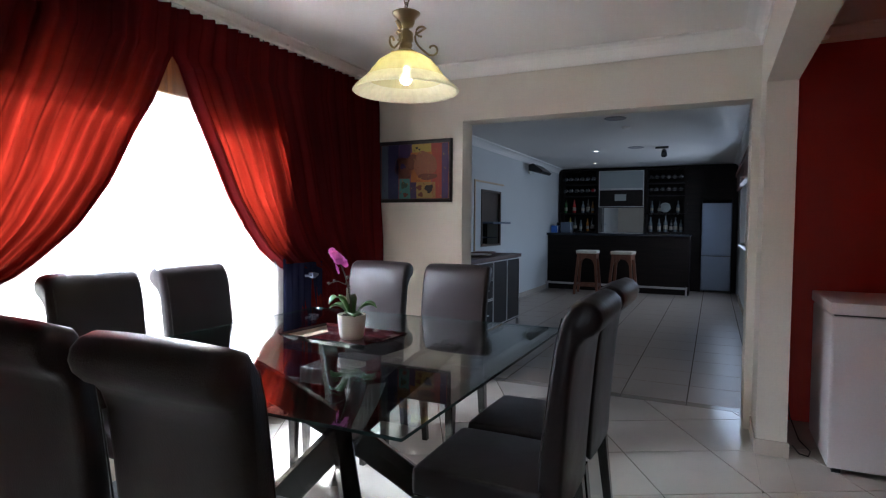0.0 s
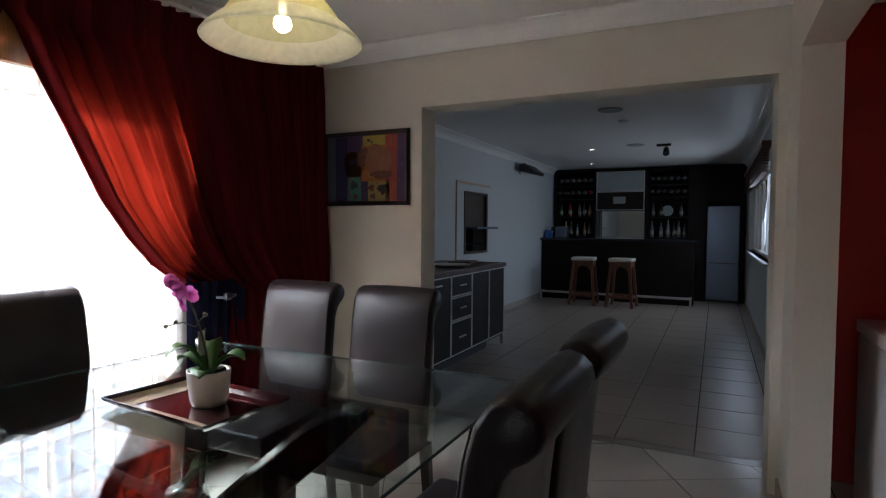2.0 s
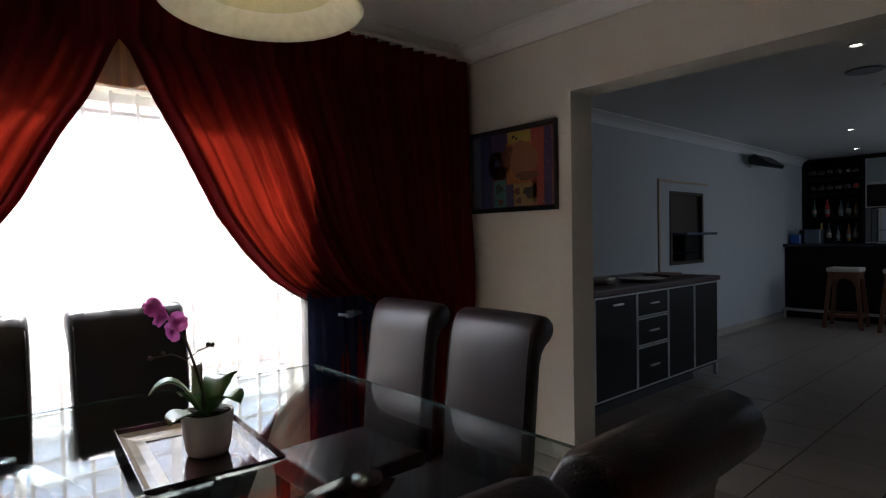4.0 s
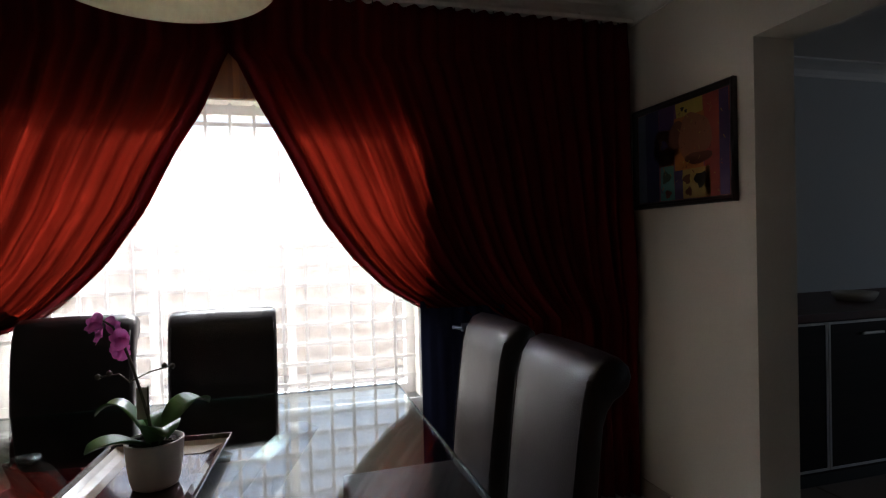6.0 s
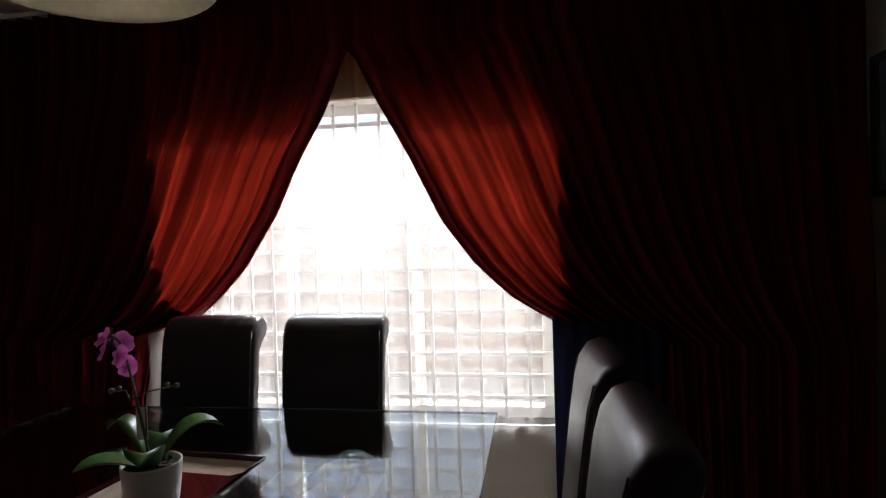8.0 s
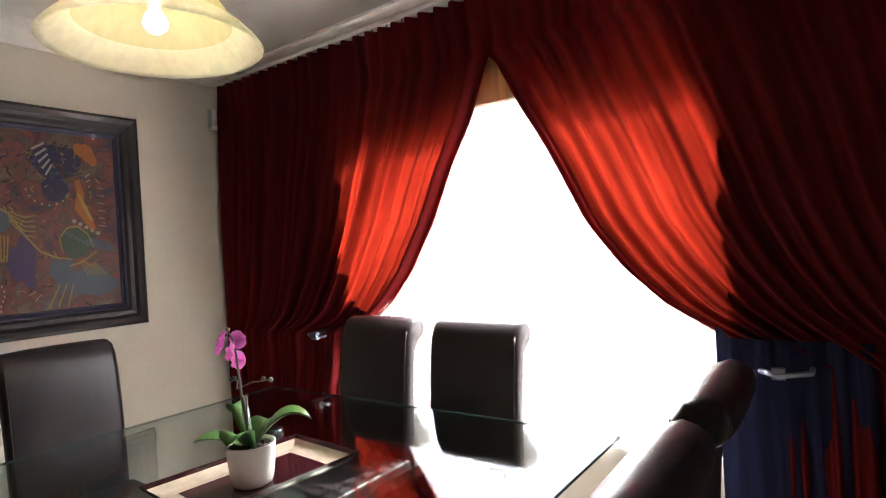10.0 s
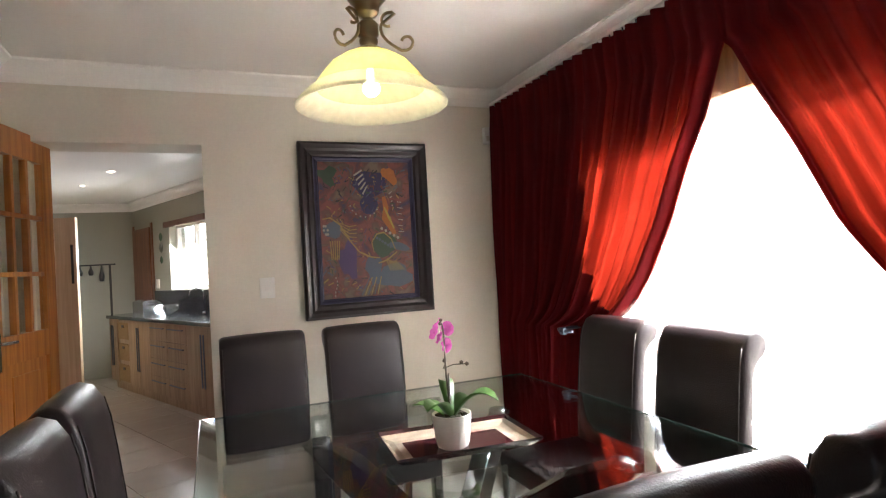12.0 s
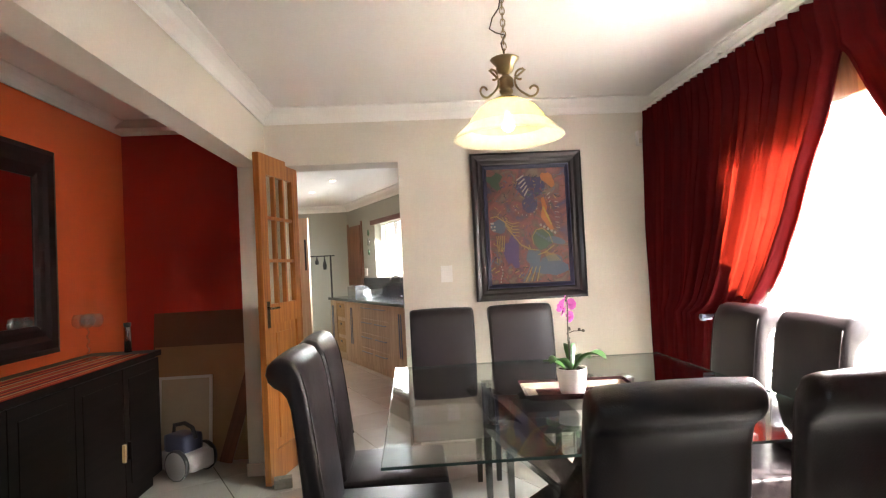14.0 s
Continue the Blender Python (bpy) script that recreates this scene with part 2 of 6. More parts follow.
SOIL = mat("bark_compost", (0.045, 0.028, 0.018), 0.95, vary=0.5, scale=60, bump=0.8, bscale=120)
LEAF = mat("orchid_leaf_green", (0.055, 0.13, 0.03), 0.32, vary=0.2, scale=14, spec=0.5)
STEM = mat("orchid_stem", (0.09, 0.075, 0.05), 0.5, vary=0.3, scale=30)
PETAL = cloth("magenta_petal", (0.62, 0.13, 0.46), 0.0, 0.4, (0.75, 0.20, 0.55), streak=0.2)
PLASTIC = mat("white_plastic", (0.74, 0.72, 0.68), 0.4, vary=0.02)
APPLIANCE = mat("white_enamel", (0.70, 0.68, 0.68), 0.3, vary=0.03, scale=3)
CARD = mat("brown_hardboard", (0.19, 0.095, 0.05), 0.7, vary=0.12, scale=5)
CARDPALE = mat("pale_hardboard", (0.40, 0.24, 0.12), 0.7, vary=0.1, scale=5)
CREAMBOARD = mat("cream_board", (0.55, 0.46, 0.33), 0.6, vary=0.06)
LOUVRE = mat("brown_slatted_blind", (0.10, 0.04, 0.025), 0.6)
BRICKOUT = mat("sunlit_face_brick", (0.42, 0.22, 0.15), 0.85, vary=0.2, scale=12)
PLASTEROUT = mat("beige_yard_plaster", (0.34, 0.28, 0.23), 0.85, vary=0.12, scale=3, bump=0.2)
PAVEOUT = mat("pale_yard_paving", (0.42, 0.39, 0.35), 0.85, vary=0.15, scale=4)
SHADE = cloth("amber_alabaster_glass", (0.42, 0.41, 0.35), 0.22, 0.6, (0.66, 0.62, 0.34), streak=0.15)
SHADERIM = cloth("white_alabaster_glass", (0.60, 0.59, 0.55), 0.22, 0.6, (0.74, 0.73, 0.58), streak=0.2)
GLOW = mat("glowing_bulb", (0.9, 0.85, 0.7), 0.4, emit=(1.0, 0.85, 0.5), power=7.0)
SPOTGLOW = mat("halogen_spot_glow", (0.9, 0.9, 0.9), 0.4, emit=(1.0, 0.92, 0.8), power=3.5)
MIRROR = mat("silvered_mirror", (0.85, 0.86, 0.87), 0.015, metal=1.0, vary=0.0, fine=0.0)
FROST = mat("frosted_glass_door", (0.30, 0.33, 0.32), 0.3, vary=0.05, spec=0.6)
INOX = mat("dark_oven_steel", (0.10, 0.075, 0.06), 0.4, metal=0.5, vary=0.3, scale=6)


# ---- mesh helpers ----
def part(name, bm, material, parent=None, label="", smooth=False):
    me = bpy.data.meshes.new(name)
    bm.to_mesh(me)
    bm.free()
    for mm in (material if isinstance(material, (list, tuple)) else [material]):
        me.materials.append(mm)
    if smooth:
        me.shade_smooth() if hasattr(me, "shade_smooth") else [setattr(p, "use_smooth", True) for p in me.polygons]
    ob = new(name, me)
    if parent is not None:
        ob.parent = parent
    if label:
        ob["label"] = label
    return ob


def thing(name, place, label, category, group="", turn=0.0):
    ob = new(name)
    ob.empty_display_size = 0.1
    ob.matrix_basis = pose(*place, 0, 0, turn)
    return tagged(ob, label, category, group)


def box(bm, x0, y0, z0, x1, y1, z1, bevel=0.0, m=0, turn=None):
    r = bmesh.ops.create_cube(bm, size=1.0)
    vs = r["verts"]
    bmesh.ops.scale(bm, verts=vs, vec=(abs(x1 - x0), abs(y1 - y0), abs(z1 - z0)))
    bmesh.ops.translate(bm, verts=vs, vec=((x0 + x1) / 2, (y0 + y1) / 2, (z0 + z1) / 2))
    fs = list({f for v in vs for f in v.link_faces})
    for f in fs:
        f.material_index = m
    if bevel:
        es = list({e for v in vs for e in v.link_edges})
        rb = bmesh.ops.bevel(bm, geom=es, offset=bevel, segments=2, affect="EDGES", profile=0.7)
        for f in rb["faces"]:
            f.material_index = m
        vs = list({v for f in rb["faces"] for v in f.verts} | {v for v in vs if v.is_valid})
    if turn is not None:
        bmesh.ops.transform(bm, matrix=turn, verts=vs)
    return vs


def boxes(*rows, bevel=0.0):
    bm = bmesh.new()
    for r in rows:
        box(bm, *r, bevel=bevel)
    return bm


def lathe(profile, seg=32, cap=True):
    """A turned shape from (radius, height) rows."""
    bm = bmesh.new()
    rings = []
    for r, z in profile:
        rings.append([bm.verts.new((r * math.cos(2 * math.pi * i / seg), r * math.sin(2 * math.pi * i / seg), z)) for i in range(seg)])
    for a, b in zip(rings, rings[1:]):
        for i in range(seg):
            bm.faces.new((a[i], a[(i + 1) % seg], b[(i + 1) % seg], b[i]))
    if cap:
        bm.faces.new(rings[0][::-1])
        bm.faces.new(rings[-1])
    bmesh.ops.recalc_face_normals(bm, faces=bm.faces)
    return bm


def tube(bm, pts, r, seg=8, closed=False, m=0):
    """A round rod along points; r may be a number or one per point."""
    pts = [Vector(p) for p in pts]
    rs = r if isinstance(r, (list, tuple)) else [r] * len(pts)
    rings = []
    up = Vector((0.13, 0.21, 0.97)).normalized()
    for i, p in enumerate(pts):
        a = pts[i - 1] if (i or closed) else p
        b = pts[(i + 1) % len(pts)] if (i + 1 < len(pts) or closed) else p
        d = (b - a).normalized()
        s = d.cross(up)
        if s.length < 0.05:
            s = d.cross(Vector((1, 0, 0)))
        s.normalize()
        w = s.cross(d)
        rings.append([bm.verts.new(p + (s * math.cos(2 * math.pi * k / seg) + w * math.sin(2 * math.pi * k / seg)) * rs[i]) for k in range(seg)])
    pairs = list(zip(rings, rings[1:])) + ([(rings[-1], rings[0])] if closed else [])
    for a, b in pairs:
        for k in range(seg):
            f = bm.faces.new((a[k], a[(k + 1) % seg], b[(k + 1) % seg], b[k]))
            f.material_index = m
            f.smooth = True
    if not closed:
        bm.faces.new(rings[0][::-1]); bm.faces.new(rings[-1])
    return bm


def prism(poly, h0, h1, axis="z"):
    """A closed solid from a flat outline."""
    bm = bmesh.new()
    def at(p, h):
        return {"z": (p[0], p[1], h), "y": (p[0], h, p[1]), "x": (h, p[0], p[1])}[axis]
    lo, hi = [bm.verts.new(at(p, h0)) for p in poly], [bm.verts.new(at(p, h1)) for p in poly]
    bm.faces.new(lo[::-1]); bm.faces.new(hi)
    n = len(poly)
    for i in range(n):
        bm.faces.new((lo[i], lo[(i + 1) % n], hi[(i + 1) % n], hi[i]))
    bmesh.ops.recalc_face_normals(bm, faces=bm.faces)
    return bm


def structure(name, bm, material, label=""):
    return tagged(part(name, bm, material), label, "", "", "structure")


# ---- large structure ----
W, N_, S_, E_ = -2.82, 0.0, -3.74, 0.15          # dining room: west, north, south, east faces
CZ, BZ = 2.46, 2.05                              # ceiling, beam soffit
BW, BE, BN = -3.22, 0.17, 8.30                   # bar room west, east, north
RX, RS, RN = 1.15, -4.12, 0.32                   # red recess east, south, north


def wall(name, material, label, *rows):
    return structure(name, boxes(*rows), material, label)


def wall_x(name, x0, x1, y0, y1, z0, z1, holes, material, label):
    """A wall along y with openings (y0, y1, z0, z1)."""
    rows, y = [], y0
    for a, b, c, d in sorted(holes):
        rows.append((x0, y, z0, x1, a, z1))
        if c > z0:
            rows.append((x0, a, z0, x1, b, c))
        rows.append((x0, a, d, x1, b, z1))
        y = b
    rows.append((x0, y, z0, x1, y1, z1))
    return wall(name, material, label, *rows)


wall_x("wall_west", W - 0.22, W, -4.0, 0.0, 0, CZ, [(-2.84, -1.12, 0.58, 1.93)], PAINT, "cream plastered wall with the wide dining window")
wall("wall_north", PAINT, "cream plastered wall beside and above the wide opening to the bar", (-3.5, 0, 0, -1.975, 0.19, CZ), (-1.975, 0, 2.045, 0.0, 0.19, CZ))
wall("pillar_north", PAINT, "cream plastered pillar between the dining room and the red recess", (0, -0.40, 0, E_, 0.33, BZ), (-0.045, 0.004, 0, 0, 0.33, BZ))
wall("beam", PAINT, "cream plastered beam spanning the side of the dining room", (0, -3.60, BZ, E_, 0.19, CZ))
wall("pillar_south", PAINT, "cream plastered pillar beside the open kitchen door", (0, RS + 0.002, 0, E_, -3.60, BZ), (0, RS + 0.002, BZ, E_, -3.60, CZ))
wall("wall_south", PAINT, "cream plastered wall with the kitchen doorway", (-3.04, -3.98, 0, -0.92, S_, CZ), (-0.92, -3.98, 2.07, 0.0, S_, CZ), (-0.125, -3.98, 0, 0.0, S_, 2.07))
wall("wall_red_south", RED, "deep red painted wall of the recess", (0.0, RS - 0.15, 0, 2.6, RS, 2.62))
wall("wall_orange_east", ORANGE, "burnt orange painted wall of the recess", (RX, RS, 0, RX + 0.15, RN, 2.62))
wall("wall_red_north", RED, "deep red painted wall behind the freezer", (E_, RN, 0, RX + 0.15, RN + 0.15, 2.62))
structure("ceiling_dining", boxes((-3.04, -4.0, CZ, E_, 0.19, CZ + 0.1)), CEIL, "flat off-white ceiling of the dining room")
structure("ceiling_recess", boxes((E_, RS, 2.50, RX, RN, 2.60)), CEIL, "off-white ceiling of the red recess")
wall("wall_bar_west", BAR_PAINT, "pale grey wall of the bar room with a built-in braai", (BW - 0.2, 0.19, 0, BW, 3.55, CZ), (BW - 0.2, 3.55, 0, BW, 4.30, 0.96), (BW - 0.2, 3.55, 1.74, BW, 4.30, CZ), (BW - 0.2, 4.30, 0, BW, BN, CZ))
wall_x("wall_bar_east", BE, BE + 0.2, 0.33, BN, 0, CZ, [(3.3, 7.05, 0.95, 1.98)], BAR_PAINT, "pale grey wall of the bar room with a window")
wall("wall_bar_north", BAR_PAINT, "pale grey end wall behind the bar shelves", (BW - 0.2, BN, 0, BE + 0.2, BN + 0.2, CZ))
structure("ceiling_bar", boxes((BW - 0.2, 0.19, 2.43, BE + 0.2, BN + 0.2, 2.53)), CEIL, "flat pale ceiling of the bar room with recessed spots")
structure("floor_base", boxes((-3.6, -10.2, -0.12, 2.7, BN + 0.2, -0.004)), GROUT, "grouted floor bed under the tiles")


def cornice(name, a, b, out, z, size=0.09, material=WHITE):
    """A coved strip from a to b under a ceiling; out is the way into the room."""
    a, b, out = Vector((*a, 0)), Vector((*b, 0)), Vector((*out, 0))
    prof = [(0, 0), (size, 0), (size, -0.012), (size * 0.78, -0.018), (size * 0.5, -0.032), (size * 0.28, -0.055), (size * 0.16, -0.082), (0.012, -size), (0, -size)]
    bm = bmesh.new()
    r = [[bm.verts.new(p + out * u + Vector((0, 0, z + v))) for u, v in prof] for p in (a, b)]
    n = len(prof)
    for i in range(n):
        bm.faces.new((r[0][i], r[0][(i + 1) % n], r[1][(i + 1) % n], r[1][i]))
    bm.faces.new(r[0]); bm.faces.new(r[1][::-1])
    bmesh.ops.recalc_face_normals(bm, faces=bm.faces)
    return structure(name, bm, material, "white coved plaster cornice along the ceiling")


for i, (a, b, o) in enumerate([((W, S_), (W, N_), (1, 0)), ((W, N_), (0, N_), (0, -1)), ((W, S_), (0, S_), (0, 1)), ((0, S_), (0, N_), (-1, 0))]):
    cornice("cornice_dining", a, b, o, CZ, 0.10)
for a, b, o in [((BW, 0.19), (BW, BN), (1, 0)), ((BE, 0.19), (BE, BN), (-1, 0)), ((BW, BN), (BE, BN), (0, -1))]:
    cornice("cornice_bar", a, b, o, 2.43, 0.10)
for a, b, o in [((RX, RS), (RX, RN), (-1, 0)), ((E_, RS), (RX, RS), (0, 1)), ((E_, RN), (RX, RN), (0, -1))]:
    cornice("cornice_recess", a, b, o, 2.50, 0.085)


def skirt(x0, y0, x1, y1, h=0.085):
    structure("skirting", boxes((x0, y0, 0, x1, y1, h), bevel=0.002), SKIRT, "glazed tile skirting along the wall foot")


skirt(W, -0.011, -1.975, 0); skirt(-1.975, -0.011, -1.964, 0.2); skirt(-0.011, -0.411, 0, 0.33); skirt(0, -0.411, E_ + 0.01, -0.40)
skirt(W, S_, -0.93, S_ + 0.011); skirt(-0.115, S_, -0.002, S_ + 0.011); skirt(0, -3.60, E_ + 0.01, -3.589); skirt(E_, RS, RX, RS + 0.011)
skirt(BW, 0.2, BW + 0.011, BN); skirt(BE - 0.011, 0.34, BE, 7.2); skirt(RX - 0.011, RS, RX, RN); skirt(-0.011, -3.74, 0, -3.589)


# ---- dining window, yard outside ----
def window_x(name, x, y0, y1, z0, z1, cols, bars, label, frame=0.045):
    """A white window in a wall along y: frame, mullions, panes, sill and burglar bars."""
    win = tagged(new(name), label, "", "", "structure")
    part("window_frame", boxes((x - 0.03, y0, z0, x + 0.03, y0 + frame, z1), (x - 0.03, y1 - frame, z0, x + 0.03, y1, z1),
                               (x - 0.03, y0 + frame, z0, x + 0.03, y1 - frame, z0 + frame), (x - 0.03, y0 + frame, z1 - frame, x + 0.03, y1 - frame, z1), bevel=0.003), WHITE, win)
    step = (y1 - y0) / cols
    for i in range(1, cols):
        part("mullion", boxes((x - 0.022, y0 + i * step - 0.018, z0 + frame, x + 0.022, y0 + i * step + 0.018, z1 - frame), bevel=0.003), WHITE, win)
    for i in range(cols):
        p = part("pane", boxes((x - 0.003, y0 + i * step + 0.02, z0 + frame, x + 0.003, y0 + (i + 1) * step - 0.02, z1 - frame)), PANE, win)
        p.visible_shadow = False
    bm = bmesh.new()
    n = bars
    for i in range(1, n):
        z = z0 + (z1 - z0) * i / n
        box(bm, x + 0.05, y0, z - 0.009, x + 0.056, y1, z + 0.009)
    k = int((y1 - y0) / 0.1)
    for i in range(1, k):
        y = y0 + (y1 - y0) * i / k
        box(bm, x + 0.058, y - 0.007, z0, x + 0.066, y + 0.007, z1)
    part("burglar_bars", bm, WHITE, win, "white painted flat-steel burglar bars")
    return win


window_x("window_dining", W - 0.12, -2.84, -1.12, 0.58, 1.93, 3, 15, "wide white dining window with flat burglar bars")
structure("window_sill_dining", boxes((W - 0.09, -2.86, 0.56, W + 0.012, -1.10, 0.58), bevel=0.004), WHITE, "white inner window sill")
structure("ground", boxes((-300, -300, -0.40, 300, 300, -0.13)), PAVEOUT, "pale paved yard around the house")
structure("yard_paving", boxes((-6.3, -9, -0.12, -3.05, 9, -0.05)), PAVEOUT, "pale yard paving outside the dining window")
structure("yard_wall", boxes((-6.5, -9, -0.12, -6.3, 9, 1.75)), PLASTEROUT, "beige plastered yard wall opposite the dining window")
structure("roof", boxes((-3.34, -10.5, 2.62, 2.9, 9.0, 2.80)), PLASTEROUT, "roof slab over the rooms with a shallow eave")
structure("yard_wall_east", boxes((2.6, 0.6, -0.12, 2.8, 12, 2.2)), PLASTEROUT, "plastered yard wall opposite the bar window")


# ---- curtains ----
def lerp(rows, z):
    rows = sorted(rows)
    if z <= rows[0][0]:
        return rows[0][1]
    for (a, p), (b, q) in zip(rows, rows[1:]):
        if z <= b:
            return p + (q - p) * (z - a) / (b - a)
    return rows[-1][1]


def drape(parent, outer, apex, edge, tie, tie_z, sign, x=-2.70):
    """One heavy curtain: pleated head, swooping inner edge gathered at the tieback, straight fall below."""
    bm = bmesh.new()
    nu, zs = 150, [2.352, 2.33, 2.30, 2.24, 2.20, 2.12] + [2.12 - i * (2.12 - tie_z) / 26 for i in range(1, 27)] + [tie_z - i * tie_z / 14 for i in range(1, 14)] + [0.02]
    rows = []
    for z in zs:
        inner = apex if z >= 2.12 else (lerp(edge, z) if z > tie_z else tie)
        row = []
        below = max(0.0, min(1.0, (2.12 - z) / (2.12 - tie_z)))
        for i in range(nu + 1):
            u = i / nu
            uu = u
            y = outer + (inner - outer) * uu
            # folds: even pinch pleats at the head, irregular and finer towards the tieback
            head = max(0.0, min(1.0, (z - 2.18) / 0.1))
            ph = 2 * math.pi * 23 * u
            fold = math.sin(ph) * (0.019 + 0.002 * head) + 0.012 * math.sin(2 * math.pi * 7.3 * u + 1.3) * (1 - head)
            fold += below * (0.005 * math.sin(2 * math.pi * 31 * u + 0.8 + 2 * z) + 0.020 * math.sin(2 * math.pi * 11.7 * u + 2.2 - z))
            n3 = noise.noise(Vector((u * 9, z * 1.3, outer))) * 0.03
            pull = 0.0
            if z > tie_z - 0.25:
                g = math.exp(-((z - tie_z) / 0.22) ** 2)
                pull = g * (u ** 2) * 0.05
            sag = -0.050 * u ** 3 * (0.35 + 0.65 * (1 - head))
            row.append(bm.verts.new((x + fold + n3 * (0.3 + below) + sag - pull, y, z + (0.002 * abs(math.sin(ph / 2)) if z > 2.34 else 0))))
        rows.append(row)
    for a, b in zip(rows, rows[1:]):
        for i in range(nu):
            f = bm.faces.new((a[i], a[i + 1], b[i + 1], b[i]))
            f.smooth = True
    uv = bm.loops.layers.uv.new("UVMap")
    index = {v: (i / nu, j / len(rows)) for j, row in enumerate(rows) for i, v in enumerate(row)}
    for f in bm.faces:
        for lp in f.loops:
            lp[uv].uv = index[lp.vert]
    # unseen dark backing, added to block window light behind the outer half and gathered foot
    back = bmesh.new()
    lim = -1.10 if outer > -1 else -2.78
    strips = []
    for j in range(3, len(rows)):
        z = rows[j][0].co.z
        inner = rows[j][-1].co.y
        down = max(0.0, min(1.0, (tie_z + 0.15 - z) / 0.13))
        ul = (lim - outer) / (inner - outer) + 0.02 * noise.noise(Vector((z * 4, 0, outer)))
        ul = min(0.995, max(0.3, ul + (1 - ul) * down))
        strip = []
        for k in range(nu + 1):
            w = min(float(k), ul * nu)
            i = min(nu - 1, int(w))
            p = rows[j][i].co.lerp(rows[j][i + 1].co, w - i)
            strip.append(back.verts.new((p.x - 0.015, p.y, p.z)))
        strips.append(strip)
    for a, b in zip(strips, strips[1:]):
        for k in range(nu):
            back.faces.new((a[k], a[k + 1], b[k + 1], b[k])).smooth = True
    part("backing", back, NAVY, parent, "unseen navy backing added behind the crimson cloth to block window light")
    hem, strips = bmesh.new(), []
    for row in rows[5:]:
        if row[0].co.z < tie_z + 0.02:
            break
        strips.append([hem.verts.new((row[i].co.x - 0.006, row[i].co.y, row[i].co.z)) for i in range(nu - 6, nu + 1)])
    for a, b in zip(strips, strips[1:]):
        for k in range(6):
            hem.faces.new((a[k], a[k + 1], b[k + 1], b[k])).smooth = True
    part("hem", hem, HEM, parent, "turned-in double hem along the edge")
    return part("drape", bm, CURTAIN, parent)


EDGE_S = [(2.12, -1.92), (1.87, -2.025), (1.70, -2.13), (1.46, -2.25), (1.244, -2.40), (1.10, -2.55), (1.02, -2.66), (0.95, -2.88)]
EDGE_N = [(2.12, -1.905), (1.915, -1.81), (1.696, -1.69), (1.407, -1.55), (1.231, -1.42), (1.10, -1.285), (1.015, -1.15), (0.92, -0.97)]
for side, outer, apex, edge, tie, tz in (("south", -3.70, -1.915, EDGE_S, -2.90, 0.95), ("north", -0.05, -1.925, EDGE_N, -0.97, 0.92)):
    c = thing("curtain", (0, 0, 0), "crimson curtain tied back beside the painting wall" if side == "south" else "crimson curtain tied back beside the bar opening", "curtain", "curtains at the dining window")
    drape(c, outer, apex, edge, tie, tz, 1)
    # lining hanging under the swag
    bm = bmesh.new()
    s = 1 if side == "south" else -1
    y0 = tie + s * 0.02
    y1 = tie + (0.02 if side == "south" else -0.16)
    if side == "north":
        rr = []
        for z in [1.04 - i * 1.02 / 12 for i in range(13)]:
            rr.append([bm.verts.new((-2.735 + 0.013 * math.sin(k * 1.7 + 0.4 * z), y1 + (tie + 0.25 - y1) * k / 24, min(z, 1.035 if k < 2 else 1.0))) for k in range(25)])
        for a, b in zip(rr, rr[1:]):
            for k in range(24):
                f = bm.faces.new((a[k], a[k + 1], b[k + 1], b[k])); f.smooth = True
        part("lining", bm, NAVY, c, "navy lining hanging below the tieback")
    else:
        bm.free()
    # tieback: a cloth band and a metal holder
    bm = bmesh.new()
    tube(bm, [(-2.80, tie - s * 0.10, tz), (-2.66, tie - s * 0.10, tz), (-2.62, tie - s * 0.02, tz - 0.005), (-2.66, tie + s * 0.03, tz)], 0.008, 10)
    box(bm, -2.645, tie - s * 0.02 - 0.018, tz - 0.018, -2.622, tie - s * 0.02 + 0.018, tz + 0.018, bevel=0.004)
    part("holdback", bm, STEEL, c, "brushed steel curtain holdback")
    # pleat hooks
    bm = bmesh.new()
    for i in range(20):
        y = outer + (apex - outer) * (i + 0.5) / 20
        box(bm, -2.712, y - 0.002, 2.345, -2.706, y + 0.002, 2.362)
    part("hook", bm, BLACK, c, "small dark curtain hooks")["kind"] = "stuff"

rail = thing("curtain_rail", (0, 0, 0), "white ceiling-fixed double curtain track above the dining window", "curtain rail")
part("track", boxes((-2.715, -3.72, 2.362, -2.695, -0.02, 2.38), (-2.79, -3.72, 2.362, -2.77, -0.02, 2.38)), WHITE, rail)
for y in (-3.5, -2.7, -1.9, -1.1, -0.3):
    part("bracket", boxes((-2.82, y - 0.012, 2.38, -2.69, y + 0.012, 2.395)), WHITE, rail)
# added board: its orange colour imitates red light bounced onto the wall here
structure("wall_glow_board", boxes((-2.818, -3.0, 1.935, -2.806, -0.95, 2.345)), PINE, "added orange-tan board imitating the curtains' warm glow on the wall over the dining window")

bm = bmesh.new()
rows = []
NS = 420
for k, z in enumerate([2.36, 2.34, 2.2, 1.9, 1.5, 1.1, 0.7, 0.35, 0.03]):
    row = []
    for i in range(NS + 1):
        u = i / NS
        y = -3.68 + 3.62 * u
        w = 0.012 * math.sin(2 * math.pi * 46 * u + 0.3 * math.sin(z * 3)) + 0.012 * math.sin(2 * math.pi * 17.3 * u + z) + 0.010 * noise.noise(Vector((u * 30, z * 0.8, 3)))
        row.append(bm.verts.new((-2.797 + w * 0.45, y, z)))
    rows.append(row)
for a, b in zip(rows, rows[1:]):
    for i in range(NS):
        f = bm.faces.new((a[i], a[i + 1], b[i + 1], b[i])); f.smooth = True
